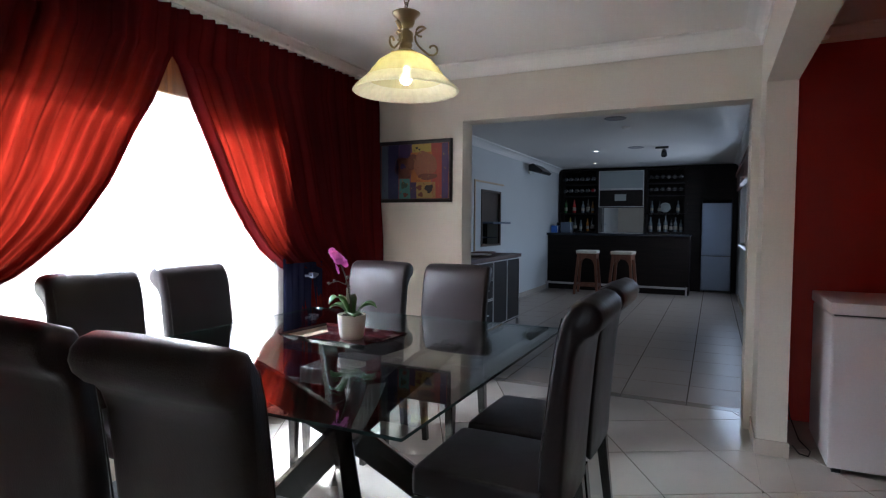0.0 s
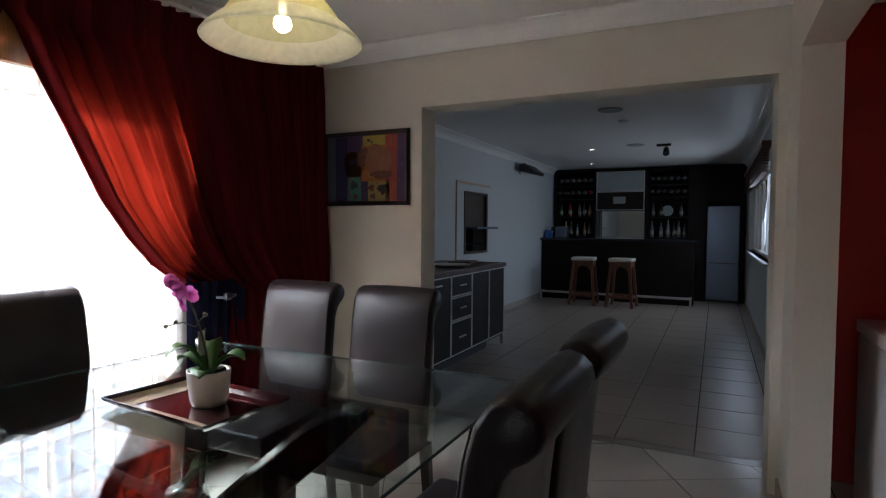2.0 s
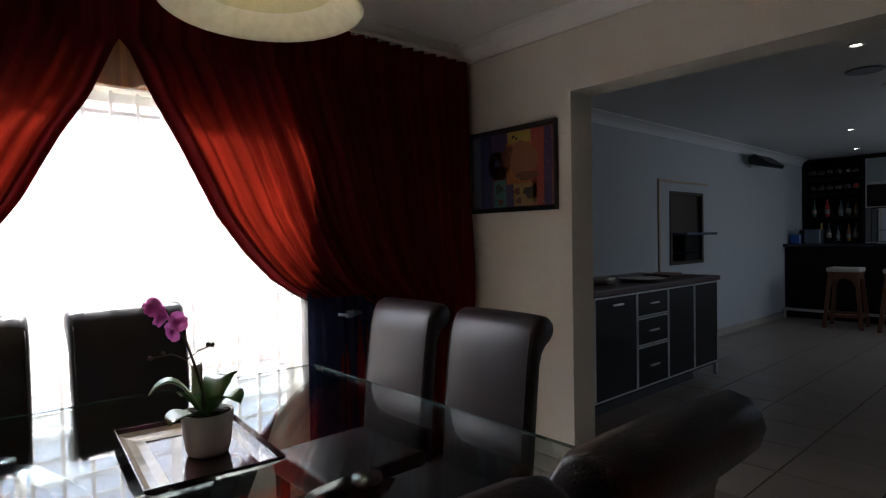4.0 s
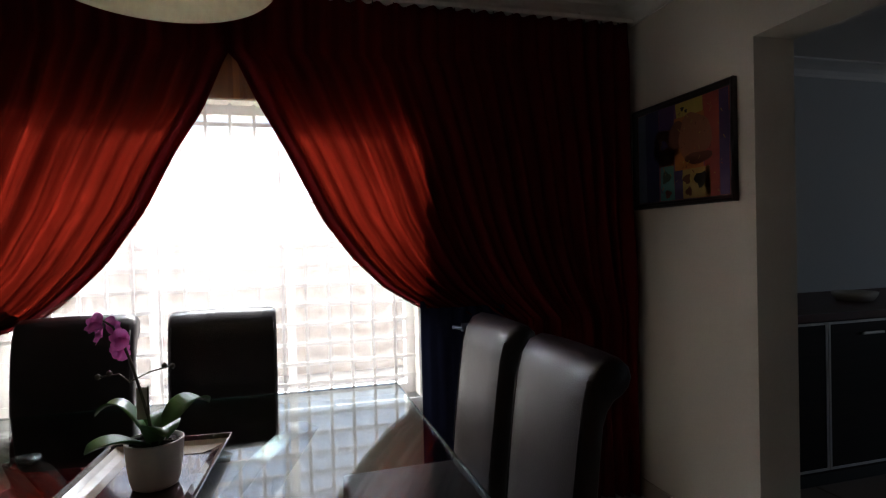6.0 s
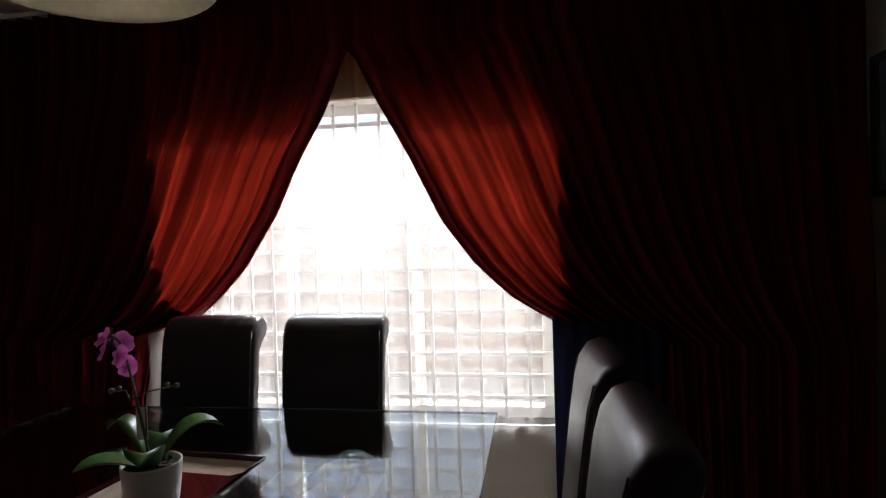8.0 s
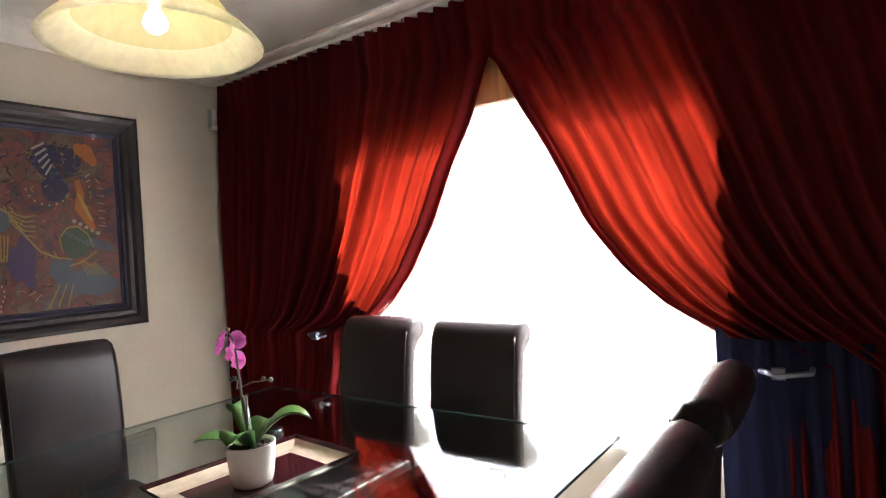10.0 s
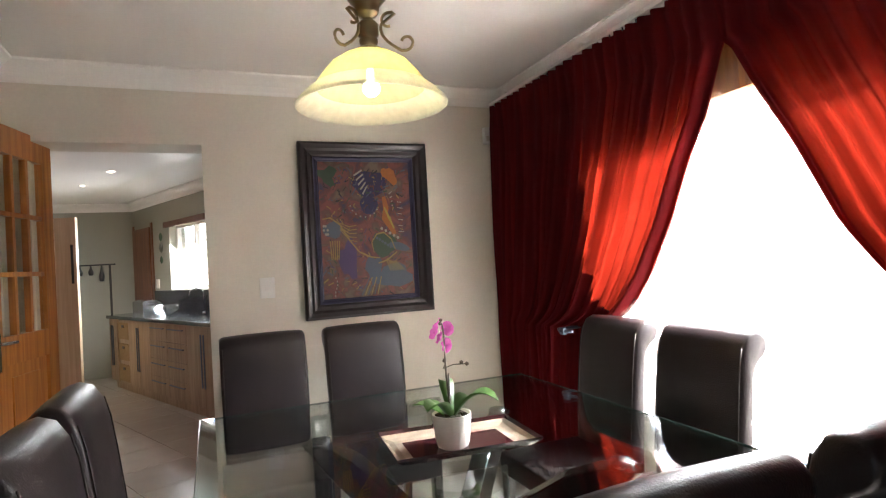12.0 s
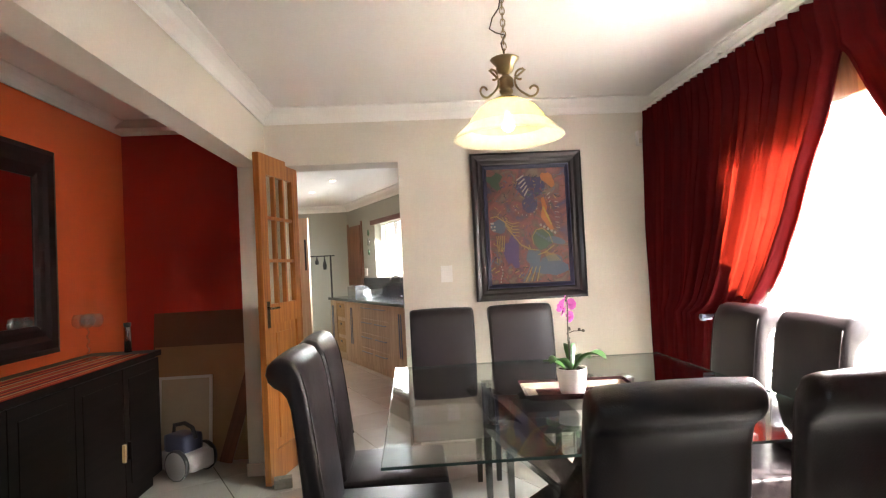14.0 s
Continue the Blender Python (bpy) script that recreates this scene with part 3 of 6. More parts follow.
sheer = thing("sheer_curtain", (0, 0, 0), "white sheer net curtain hanging full width behind the crimson curtains", "curtain")
part("sheer_cloth", bm, SHEER, sheer)


# ---- dining chairs ----
def dining_chair(place, turn, label):
    """High-backed leather chair; its front looks along -y, the back's scroll rolls to +y."""
    c = thing("dining_chair", place, label, "chair", "dining chairs round the glass table", turn)
    w = 0.196
    # backrest outline in the y-z plane, front face then back face, with a rolled top
    front = [(0.165, 0.44), (0.175, 0.55), (0.19, 0.68), (0.205, 0.80), (0.22, 0.90), (0.235, 0.955), (0.26, 0.992), (0.295, 1.005)]
    scroll = [(0.322, 0.998), (0.342, 0.980), (0.348, 0.956), (0.340, 0.932), (0.322, 0.914)]
    back = [(0.300, 0.902), (0.284, 0.882), (0.273, 0.85), (0.262, 0.76), (0.25, 0.62), (0.242, 0.50), (0.238, 0.40)]
    outline = front + scroll + back
    bm = bmesh.new()
    xs = [(-w, 0.012), (-w + 0.008, 0.004), (-w + 0.022, 0), (-w * 0.5, -0.003), (0, -0.004), (w * 0.5, -0.003), (w - 0.022, 0), (w - 0.008, 0.004), (w, 0.012)]
    cy = sum(p[0] for p in outline) / len(outline)
    rings = []
    for x, inset in xs:
        ring = []
        for i, (y, z) in enumerate(outline):
            a, b = outline[i - 1], outline[(i + 1) % len(outline)]
            t = Vector((b[0] - a[0], b[1] - a[1])).normalized()
            nrm = Vector((-t.y, t.x))
            taper = 1 - 0.05 * max(0, min(1, (0.75 - z) / 0.4))
            ring.append(bm.verts.new((x * taper, y + (-nrm.x) * inset * -1 * -1, z - nrm.y * inset)))
        rings.append(ring)
    n = len(outline)
    for a, b in zip(rings, rings[1:]):
        for i in range(n):
            bm.faces.new((a[i], a[(i + 1) % n], b[(i + 1) % n], b[i]))
    bm.faces.new(rings[0][::-1]); bm.faces.new(rings[-1])
    bmesh.ops.recalc_face_normals(bm, faces=bm.faces)
    part("backrest", bm, LEATHER, c, smooth=True)
    # piping along the two side seams
    for sx in (-1, 1):
        bm = bmesh.new()
        tube(bm, [(sx * (w - 0.012), y - 0.0005, z) for y, z in front[1:6]], 0.0022, 6)
        part("piping", bm, SEAM, c, "dark stitched seam")
    # seat cushion
    bm = bmesh.new()
    box(bm, -0.207, -0.235, 0.385, 0.207, 0.19, 0.47, bevel=0.02)
    bmesh.ops.subdivide_edges(bm, edges=bm.edges, cuts=1, use_grid_fill=True)
    for v in bm.verts:
        if v.co.z > 0.46:
            v.co.z += 0.014 * max(0, 1 - (v.co.x / 0.22) ** 2) * max(0, 1 - ((v.co.y + 0.02) / 0.24) ** 2)
    part("seat", bm, LEATHER, c, smooth=True)
    for x, y, splay in ((-0.185, -0.205, -0.0), (0.185, -0.205, -0.0), (-0.185, 0.205, 0.05), (0.185, 0.205, 0.05)):
        bm = bmesh.new()
        vs = box(bm, x - 0.021, y - 0.021, 0, x + 0.021, y + 0.021, 0.39, bevel=0.002)
        for v in bm.verts:
            k = 1 - v.co.z / 0.39
            v.co.x = x + (v.co.x - x) * (1 - 0.3 * k)
            v.co.y = y + (v.co.y - y) * (1 - 0.3 * k) + splay * k
        part("leg", bm, LEGWOOD, c)
    return c


CHAIRS = [
    ((-1.555, -1.30, 0), 0, "dark brown leather chair with scrolled back, bar end, facing the orchid"),
    ((-2.062, -1.30, 0), 1, "dark brown leather chair at the bar end beside the crimson curtain"),
    ((-2.32, -1.945, 0), 91, "dark brown leather chair before the net curtain, near the bar end"),
    ((-2.32, -2.455, 0), 90, "dark brown leather chair before the net curtain, near the painting wall"),
    ((-1.638, -2.97, 0), 180, "dark brown leather chair standing under the large framed painting"),
    ((-1.152, -2.97, 0), 180, "dark brown leather chair between the painting and the kitchen door"),
    ((-0.855, -2.205, 0), -90, "dark brown leather chair on the recess side, nearer the kitchen"),
    ((-0.855, -1.745, 0), -91, "dark brown leather chair on the recess side, nearer the bar room"),
]
first = dining_chair((0, 0, 0), 0, CHAIRS[0][2])
first.scale = (1, 1, 1.052)
for i, (p, turn, label) in enumerate(CHAIRS):
    if i:
        tagged(copy_thing(first, pose(*p, 0, 0, turn) @ Matrix.Diagonal((1, 1, 0.98 if i == 1 else 1, 1))), label)
first.matrix_basis = pose(*CHAIRS[0][0], 0, 0, CHAIRS[0][1]) @ Matrix.Diagonal((1, 1, 1.03, 1))

# ---- glass table ----
TX0, TX1, TY0, TY1, TZ = -2.33, -0.87, -2.86, -1.32, 0.78
table = thing("dining_table", (0, 0, 0), "square clear glass dining table on crossed dark wooden legs", "table")
part("tabletop", boxes((TX0 + 0.002, TY0 + 0.002, TZ - 0.010, TX1 - 0.002, TY1 - 0.002, TZ)), TABLEGLASS, table, "clear glass tabletop")
part("glass_edge", boxes((TX0, TY0, TZ - 0.009, TX0 + 0.0015, TY1, TZ - 0.001), (TX1 - 0.0015, TY0, TZ - 0.009, TX1, TY1, TZ - 0.001),
                         (TX0, TY0, TZ - 0.009, TX1, TY0 + 0.0015, TZ - 0.001), (TX0, TY1 - 0.0015, TZ - 0.009, TX1, TY1, TZ - 0.001)), EDGE, table, "green polished glass edge")
TCX, TCY = -1.60, -2.05
PADS = [(-1.26, -1.77), (-1.98, -1.69), (-1.95, -2.38), (-1.26, -2.37)]
for i, (px, py) in enumerate(PADS):
    # each leg rises from the opposite floor corner to its pad
    fx, fy = TCX - (px - TCX) * 0.95, TCY - (py - TCY) * 0.95
    a, b = Vector((fx, fy, 0.0)), Vector((px, py, TZ - 0.03))
    d = (b - a); side = Vector((-d.y, d.x, 0)).normalized()
    off = side * (0.035 if i % 2 else -0.035)
    b -= off
    px, py = px - off.x, py - off.y
    d = b - a
    nrm = side.cross(d.normalized()).normalized()
    bm = bmesh.new()
    rr = []
    for k in range(9):
        t = k / 8
        p = a + d * t + off + Vector((0, 0, 0.04 * math.sin(math.pi * t) - 0.0))
        hw, hh = 0.033, 0.055
        flat = Vector((0, 0, 1)) if k in (0, 8) else nrm
        up = nrm * hh
        if k in (0, 8):
            hz = d.normalized(); up = Vector((hz.x, hz.y, 0)).normalized() * hh * 1.1
            p.z = a.z if k == 0 else b.z
        rr.append([bm.verts.new(p + side * sx * hw + up * sy) for sx, sy in ((-1, -1), (1, -1), (1, 1), (-1, 1))])
    for p, q in zip(rr, rr[1:]):
        for k in range(4):
            bm.faces.new((p[k], p[(k + 1) % 4], q[(k + 1) % 4], q[k]))
    bm.faces.new(rr[0][::-1]); bm.faces.new(rr[-1])
    bmesh.ops.recalc_face_normals(bm, faces=bm.faces)
    bmesh.ops.bevel(bm, geom=bm.edges[:], offset=0.004, segments=1, affect="EDGES")
    part("table_leg", bm, LEGWOOD, table)
    bm = lathe([(0.012, 0), (0.034, 0.0), (0.036, 0.006), (0.034, 0.018)], 24)
    bmesh.ops.translate(bm, verts=bm.verts, vec=(px + off.x, py + off.y, TZ - 0.031))
    part("pad", bm, CHROME, table, "round chrome glass support", smooth=True)

# ---- tray, pot and orchid ----
tray = thing("serving_tray", (-1.625, -2.025, TZ), "dark red lacquered tray with pale upturned rim on the glass table", "tray", turn=-5)
bm = bmesh.new()
prof = [(0.158, 0.080, 0.005), (0.182, 0.104, 0.006), (0.202, 0.123, 0.011), (0.216, 0.136, 0.020), (0.223, 0.142, 0.031), (0.226, 0.144, 0.031), (0.222, 0.141, 0.022), (0.196, 0.118, 0.004), (0.180, 0.100, 0.0)]
rings = [[bm.verts.new((sx * a, sy * b, z)) for sx, sy in ((-1, -1), (1, -1), (1, 1), (-1, 1))] for a, b, z in prof]
for p, q in zip(rings, rings[1:]):
    for k in range(4):
        f = bm.faces.new((p[k], p[(k + 1) % 4], q[(k + 1) % 4], q[k]))
        f.material_index = 0 if (any(p is r for r in rings[:3]) and k != 2) else 1
bm.faces.new(rings[-1][::-1]).material_index = 1
part("rim", bm, (TRAYRIM, TRAYIN), tray, "pale marbled upturned rim")
part("base", boxes((-0.160, -0.082, 0.0005, 0.160, 0.082, 0.0055), bevel=0.001), TRAYIN, tray, "dark red lacquer base")

PX, PY = -1.60, -2.00
pot = thing("orchid_pot", (PX, PY, TZ + 0.006), "white glazed round pot holding an orchid on the tray", "plant pot")
part("pot_body", lathe([(0.0, 0), (0.040, 0), (0.047, 0.004), (0.052, 0.02), (0.057, 0.06), (0.060, 0.098), (0.060, 0.102), (0.056, 0.102), (0.054, 0.09), (0.0, 0.088)], 40, cap=False), CERAMIC, pot, smooth=True)
bm = bmesh.new()
for i in range(60):
    a, r = random.uniform(0, 6.28), 0.048 * math.sqrt(random.random())
    box(bm, r * math.cos(a) - 0.006, r * math.sin(a) - 0.006, 0.084, r * math.cos(a) + 0.006, r * math.sin(a) + 0.006, 0.093 + random.random() * 0.007)
o = part("compost", bm, SOIL, pot, "dark bark compost"); o["kind"] = "stuff"

plant = thing("orchid", (PX, PY, TZ + 0.097), "magenta orchid with green strap leaves in the white pot", "plant")
for ang, ln, w, lift in ((138, 0.150, 0.037, 0.075), (-52, 0.140, 0.034, 0.030), (25, 0.105, 0.038, 0.055), (-102, 0.125, 0.022, 0.095), (200, 0.095, 0.032, 0.050)):
    bm = bmesh.new()
    rr = []
    for k in range(11):
        t = k / 10
        r = ln * t
        z = lift * math.sin(math.pi * min(1, t * 0.75)) - 0.01 + 0.01 * t
        half = w * math.sqrt(max(0.0, 1 - t ** 4)) * min(1, 0.3 + 1.6 * t) + 0.002
        fold = 0.35 * half
        rr.append([bm.verts.new((r, -half, z + fold)), bm.verts.new((r, 0, z)), bm.verts.new((r, half, z + fold)), bm.verts.new((r, 0, z - 0.003))])
    for p, q in zip(rr, rr[1:]):
        for k in range(4):
            bm.faces.new((p[k], p[(k + 1) % 4], q[(k + 1) % 4], q[k]))
    bm.faces.new(rr[0][::-1]); bm.faces.new(rr[-1])
    bmesh.ops.rotate(bm, verts=bm.verts, cent=(0, 0, 0), matrix=Matrix.Rotation(radians(ang), 3, "Z"))
    bmesh.ops.recalc_face_normals(bm, faces=bm.faces)
    part("leaf", bm, LEAF, plant, smooth=True)
stem = [(0, 0, -0.01), (0.002, -0.010, 0.06), (0.0, -0.025, 0.12), (-0.006, -0.042, 0.18), (-0.014, -0.060, 0.225), (-0.020, -0.08, 0.26), (-0.024, -0.10, 0.275), (-0.026, -0.115, 0.272)]
bm = bmesh.new()
tube(bm, stem, [0.0035, 0.0033, 0.003, 0.003, 0.0028, 0.0026, 0.0022, 0.002], 8)
tube(bm, [(0.0, -0.045, 0.14), (-0.02, -0.07, 0.155), (-0.03, -0.11, 0.15)], 0.0018, 6)
tube(bm, [(0.0, -0.045, 0.14), (-0.02, -0.01, 0.155), (-0.045, 0.03, 0.16)], 0.0018, 6)
for p in ((-0.032, -0.115, 0.15), (-0.024, -0.09, 0.158), (-0.047, 0.032, 0.16), (-0.035, 0.018, 0.164), (-0.026, -0.118, 0.272), (-0.024, -0.105, 0.285)):
    r = bmesh.ops.create_icosphere(bm, subdivisions=1, radius=0.007)
    bmesh.ops.translate(bm, verts=r["verts"], vec=p)
part("stem", bm, STEM, plant, "brown budded stem", smooth=True)
part("stake", boxes((-0.004, -0.012, 0.0, -0.001, -0.009, 0.13)), STEM, plant)
bm = boxes((-0.004, -0.034, 0.055, -0.0025, -0.008, 0.125), bevel=0.0005)
part("plant_tag", bm, PLASTIC, plant, "pale blank plant tag")
for fx, fy, fz, ang, tilt in ((0.022, -0.062, 0.232, 80, 72), (-0.014, -0.088, 0.256, 150, 75), (0.024, -0.098, 0.248, 30, 80), (-0.004, -0.072, 0.206, 120, 80), (0.010, -0.112, 0.268, 60, 60)):
    bm = bmesh.new()
    for k, (ln, w) in enumerate(((0.021, 0.010), (0.023, 0.0155), (0.019, 0.009), (0.019, 0.009), (0.023, 0.0155))):
        a = k * 2 * math.pi / 5 + 0.3
        ring, m2 = [], Matrix.Rotation(a, 3, "Z")
        for j in range(9):
            t = 2 * math.pi * j / 9
            v = Vector((ln * (0.55 + 0.5 * math.cos(t)), w * math.sin(t), 0.006 * math.cos(t) ** 2 + 0.001 * k))
            ring.append(bm.verts.new(m2 @ v))
        c = bm.verts.new(m2 @ Vector((ln * 0.5, 0, -0.001 + 0.001 * k)))
        for j in range(9):
            bm.faces.new((c, ring[j], ring[(j + 1) % 9]))
    r = bmesh.ops.create_icosphere(bm, subdivisions=1, radius=0.006)
    bmesh.ops.translate(bm, verts=r["verts"], vec=(0, 0, 0.005))
    bmesh.ops.transform(bm, verts=bm.verts, matrix=pose(fx - 0.024, fy, fz, tilt, 0, ang) @ Matrix.Diagonal((1.06, 1.06, 1.06, 1)))
    part("flower", bm, PETAL, plant, smooth=True)

# ---- pendant lamp ----
LX, LY = -1.385, -1.93
lamp = thing("pendant_lamp", (LX, LY, 0.008), "lit antique brass pendant lamp with amber glass shade over the table", "lamp")
shade = lathe([(0.045, 1.945), (0.075, 1.938), (0.11, 1.915), (0.14, 1.88), (0.156, 1.856), (0.160, 1.849), (0.166, 1.846), (0.186, 1.830), (0.208, 1.808), (0.216, 1.797), (0.211, 1.793), (0.200, 1.800), (0.174, 1.822), (0.152, 1.843),
                     (0.134, 1.872), (0.106, 1.905), (0.074, 1.928), (0.045, 1.936)], 56, cap=False)
for f in shade.faces:
    f.material_index = 1 if math.hypot(*f.calc_center_median().xy) > 0.158 else 0
part("shade", shade, (SHADE, SHADERIM), lamp, "amber glass bell shade with a whiter alabaster rim", smooth=True)
part("bulb", lathe([(0.0, 1.823), (0.010, 1.825), (0.021, 1.834), (0.025, 1.845), (0.021, 1.858), (0.011, 1.872), (0.010, 1.90), (0, 1.901)], 20, cap=False), GLOW, lamp, "glowing bulb", smooth=True)
part("lamp_body", lathe([(0, 1.932), (0.052, 1.934), (0.05, 1.95), (0.034, 1.96), (0.020, 1.968), (0.026, 1.975), (0.027, 1.985), (0.022, 1.99), (0.030, 1.998), (0.031, 2.028), (0.024, 2.036), (0.014, 2.044), (0.014, 2.05), (0.028, 2.056), (0.034, 2.066), (0.036, 2.082), (0.054, 2.102), (0.058, 2.108), (0.05, 2.113), (0.012, 2.112), (0.008, 2.125), (0, 2.126)], 36, cap=False), BRASS, lamp, smooth=True)
for k in range(3):
    a = radians(30 + 120 * k)
    pts = []
    for j in range(34):
        t = j / 33
        if t < 0.35:
            s = t / 0.35
            ang = math.pi * (1.55 - 1.35 * s)
            r, z = 0.062 + 0.028 * math.cos(ang) * (0.6 + 0.4 * s), 2.035 + 0.026 * math.sin(ang) * (0.6 + 0.4 * s)
        elif t < 0.7:
            s = (t - 0.35) / 0.35
            r, z = 0.040 + 0.055 * s ** 1.6 - 0.012 * math.sin(math.pi * s), 2.03 - 0.085 * s
        else:
            s = (t - 0.7) / 0.3
            ang = -math.pi * 0.62 + math.pi * 1.5 * s
            r, z = 0.108 + 0.024 * math.cos(ang) * (1 - 0.45 * s), 1.968 + 0.024 * math.sin(ang) * (1 - 0.45 * s)
        pts.append((r * math.cos(a), r * math.sin(a), z))
    bm = bmesh.new()
    tube(bm, pts, 0.0045, 8)
    part("scroll_arm", bm, BRASS, lamp, smooth=True)
bm = bmesh.new()
nl = 13
for i in range(nl):
    z = 2.125 + (CZ - 0.03 - 2.125) * (i + 0.5) / nl
    loop = []
    for j in range(12):
        t = 2 * math.pi * j / 12
        u, v = 0.0095 * math.cos(t), 0.0165 * math.sin(t)
        loop.append((u if i % 2 else 0, 0 if i % 2 else u, z + v))
    tube(bm, loop, 0.0021, 6, closed=True)
part("chain", bm, BRASS, lamp, "brass link chain")
bm = bmesh.new()
tube(bm, [(0.0, 0.0, 2.12), (0.012, 0.008, 2.17), (-0.005, 0.012, 2.20), (0.03, 0.0, 2.215), (0.052, -0.01, 2.235), (0.04, -0.004, 2.275), (0.014, 0.005, 2.31), (0.004, 0.0, 2.36), (0.0, 0.0, 2.44)], 0.0028, 8)
part("cord", bm, STEM, lamp, "brown flex looped beside the chain", smooth=True)
part("ceiling_rose", lathe([(0, CZ - 0.021), (0.03, CZ - 0.019), (0.055, CZ - 0.001), (0.06, CZ + 0.013), (0, CZ + 0.013)], 32, cap=False), BRASS, lamp, smooth=True)


# ---- small things of the dining room ----
def flat_poly(bm, pts, m=0):
    f = bm.faces.new([bm.verts.new(p) for p in pts])
    f.material_index = m
    return f


def stroke(bm, pts, w, place, m=0):
    """A painted stroke: a thin ribbon along (u, v) points, put down by place(u, v)."""
    n = len(pts)
    l, r = [], []
    for i, (u, v) in enumerate(pts):
        a, b = pts[max(0, i - 1)], pts[min(n - 1, i + 1)]
        d = Vector((b[0] - a[0], b[1] - a[1])).normalized()
        hw = w * (0.35 + 0.65 * math.sin(math.pi * (i + 0.6) / (n + 0.2)))
        l.append(bm.verts.new(place(u - d.y * hw, v + d.x * hw)))
        r.append(bm.verts.new(place(u + d.y * hw, v - d.x * hw)))
    for i in range(n - 1):
        f = bm.faces.new((l[i], r[i], r[i + 1], l[i + 1]))
        f.material_index = m


def blob(bm, u, v, ru, rv, place, m=0, n=14, turn=0.0, rough_=0.0):
    pts = []
    for i in range(n):
        t = 2 * math.pi * i / n
        k = 1 + rough_ * math.sin(3 * t + u * 40) + rough_ * 0.6 * math.sin(5 * t + v * 30)
        a, b = ru * math.cos(t) * k, rv * math.sin(t) * k
        pts.append(place(u + a * math.cos(turn) - b * math.sin(turn), v + a * math.sin(turn) + b * math.cos(turn)))
    flat_poly(bm, pts, m)


def painted(name, stops, scale, distort, rough=0.55):
    """Painted canvas: a flow of several colours with a brushed grain."""
    m = bpy.data.materials.new(name)
    m.use_nodes = True
    nt = m.node_tree
    b, L = nt.nodes["Principled BSDF"], nt.links.new
    tc, n, cr = nt.nodes.new("ShaderNodeTexCoord"), nt.nodes.new("ShaderNodeTexNoise"), nt.nodes.new("ShaderNodeValToRGB")
    n.inputs["Scale"].default_value, n.inputs["Detail"].default_value, n.inputs["Distortion"].default_value = scale, 3, distort
    L(tc.outputs["Object"], n.inputs["Vector"]); L(n.outputs[0], cr.inputs[0])
    e = cr.color_ramp.elements
    while len(e) < len(stops):
        e.new(0.5)
    for el, (p, c) in zip(e, stops):
        el.position, el.color = p, (*c, 1)
    L(cr.outputs[0], b.inputs["Base Color"])
    bp = nt.nodes.new("ShaderNodeBump"); bp.inputs["Strength"].default_value = 0.25; bp.inputs["Distance"].default_value = 0.003
    L(n.outputs[0], bp.inputs["Height"]); L(bp.outputs[0], b.inputs["Normal"])
    b.inputs["Roughness"].default_value = rough
    return m


CANVAS = painted("burgundy_canvas", [(0.30, (0.035, 0.025, 0.055)), (0.42, (0.10, 0.03, 0.028)), (0.5, (0.17, 0.05, 0.04)), (0.58, (0.09, 0.045, 0.035)), (0.68, (0.13, 0.095, 0.06))], 5.5, 1.4)
CANVAS2 = painted("orange_violet_canvas", [(0.30, (0.05, 0.04, 0.13)), (0.42, (0.14, 0.055, 0.10)), (0.5, (0.22, 0.07, 0.04)), (0.6, (0.26, 0.08, 0.035)), (0.7, (0.26, 0.045, 0.05))], 5, 0.8)
PA = {k: mat("paint_" + k, tuple(x * 0.52 for x in c), 0.55, vary=0.15, scale=40) for k, c in {
    "ivory": (0.60, 0.55, 0.45), "gold": (0.50, 0.34, 0.09), "orange": (0.60, 0.20, 0.03), "indigo": (0.035, 0.03, 0.11), "violet": (0.10, 0.05, 0.17),
    "slate": (0.12, 0.16, 0.21), "green": (0.05, 0.10, 0.05), "rust": (0.22, 0.06, 0.025), "teal": (0.10, 0.33, 0.28), "yellow": (0.62, 0.48, 0.08), "terracotta": (0.40, 0.15, 0.065), "red": (0.50, 0.07, 0.04), "black": (0.02, 0.018, 0.02)}.items()}
PK = list(PA)
PM = [PA[k] for k in PK]


def frame_ring(x0, x1, z0, z1, w, y, depth, bev=0.006, facing=1):
    """Four mitred bars of a picture frame on a wall facing +y (facing 1) or -y (-1)."""
    prof = [(0, 0), (0, depth * 0.8), (w * 0.18, depth), (w * 0.45, depth * 0.86), (w * 0.62, depth * 0.62), (w * 0.85, depth * 0.55), (w, depth * 0.35), (w, 0)]
    bm = bmesh.new()
    rings = []
    for cx, cz, sx, sz in ((x0, z0, 1, 1), (x1, z0, -1, 1), (x1, z1, -1, -1), (x0, z1, 1, -1)):
        rings.append([bm.verts.new((cx + sx * u, y + facing * d, cz + sz * u)) for u, d in prof])
    for i in range(4):
        a, b = rings[i], rings[(i + 1) % 4]
        for k in range(len(prof) - 1):
            bm.faces.new((a[k], a[k + 1], b[k + 1], b[k]))
    bmesh.ops.recalc_face_normals(bm, faces=bm.faces)
    return bm


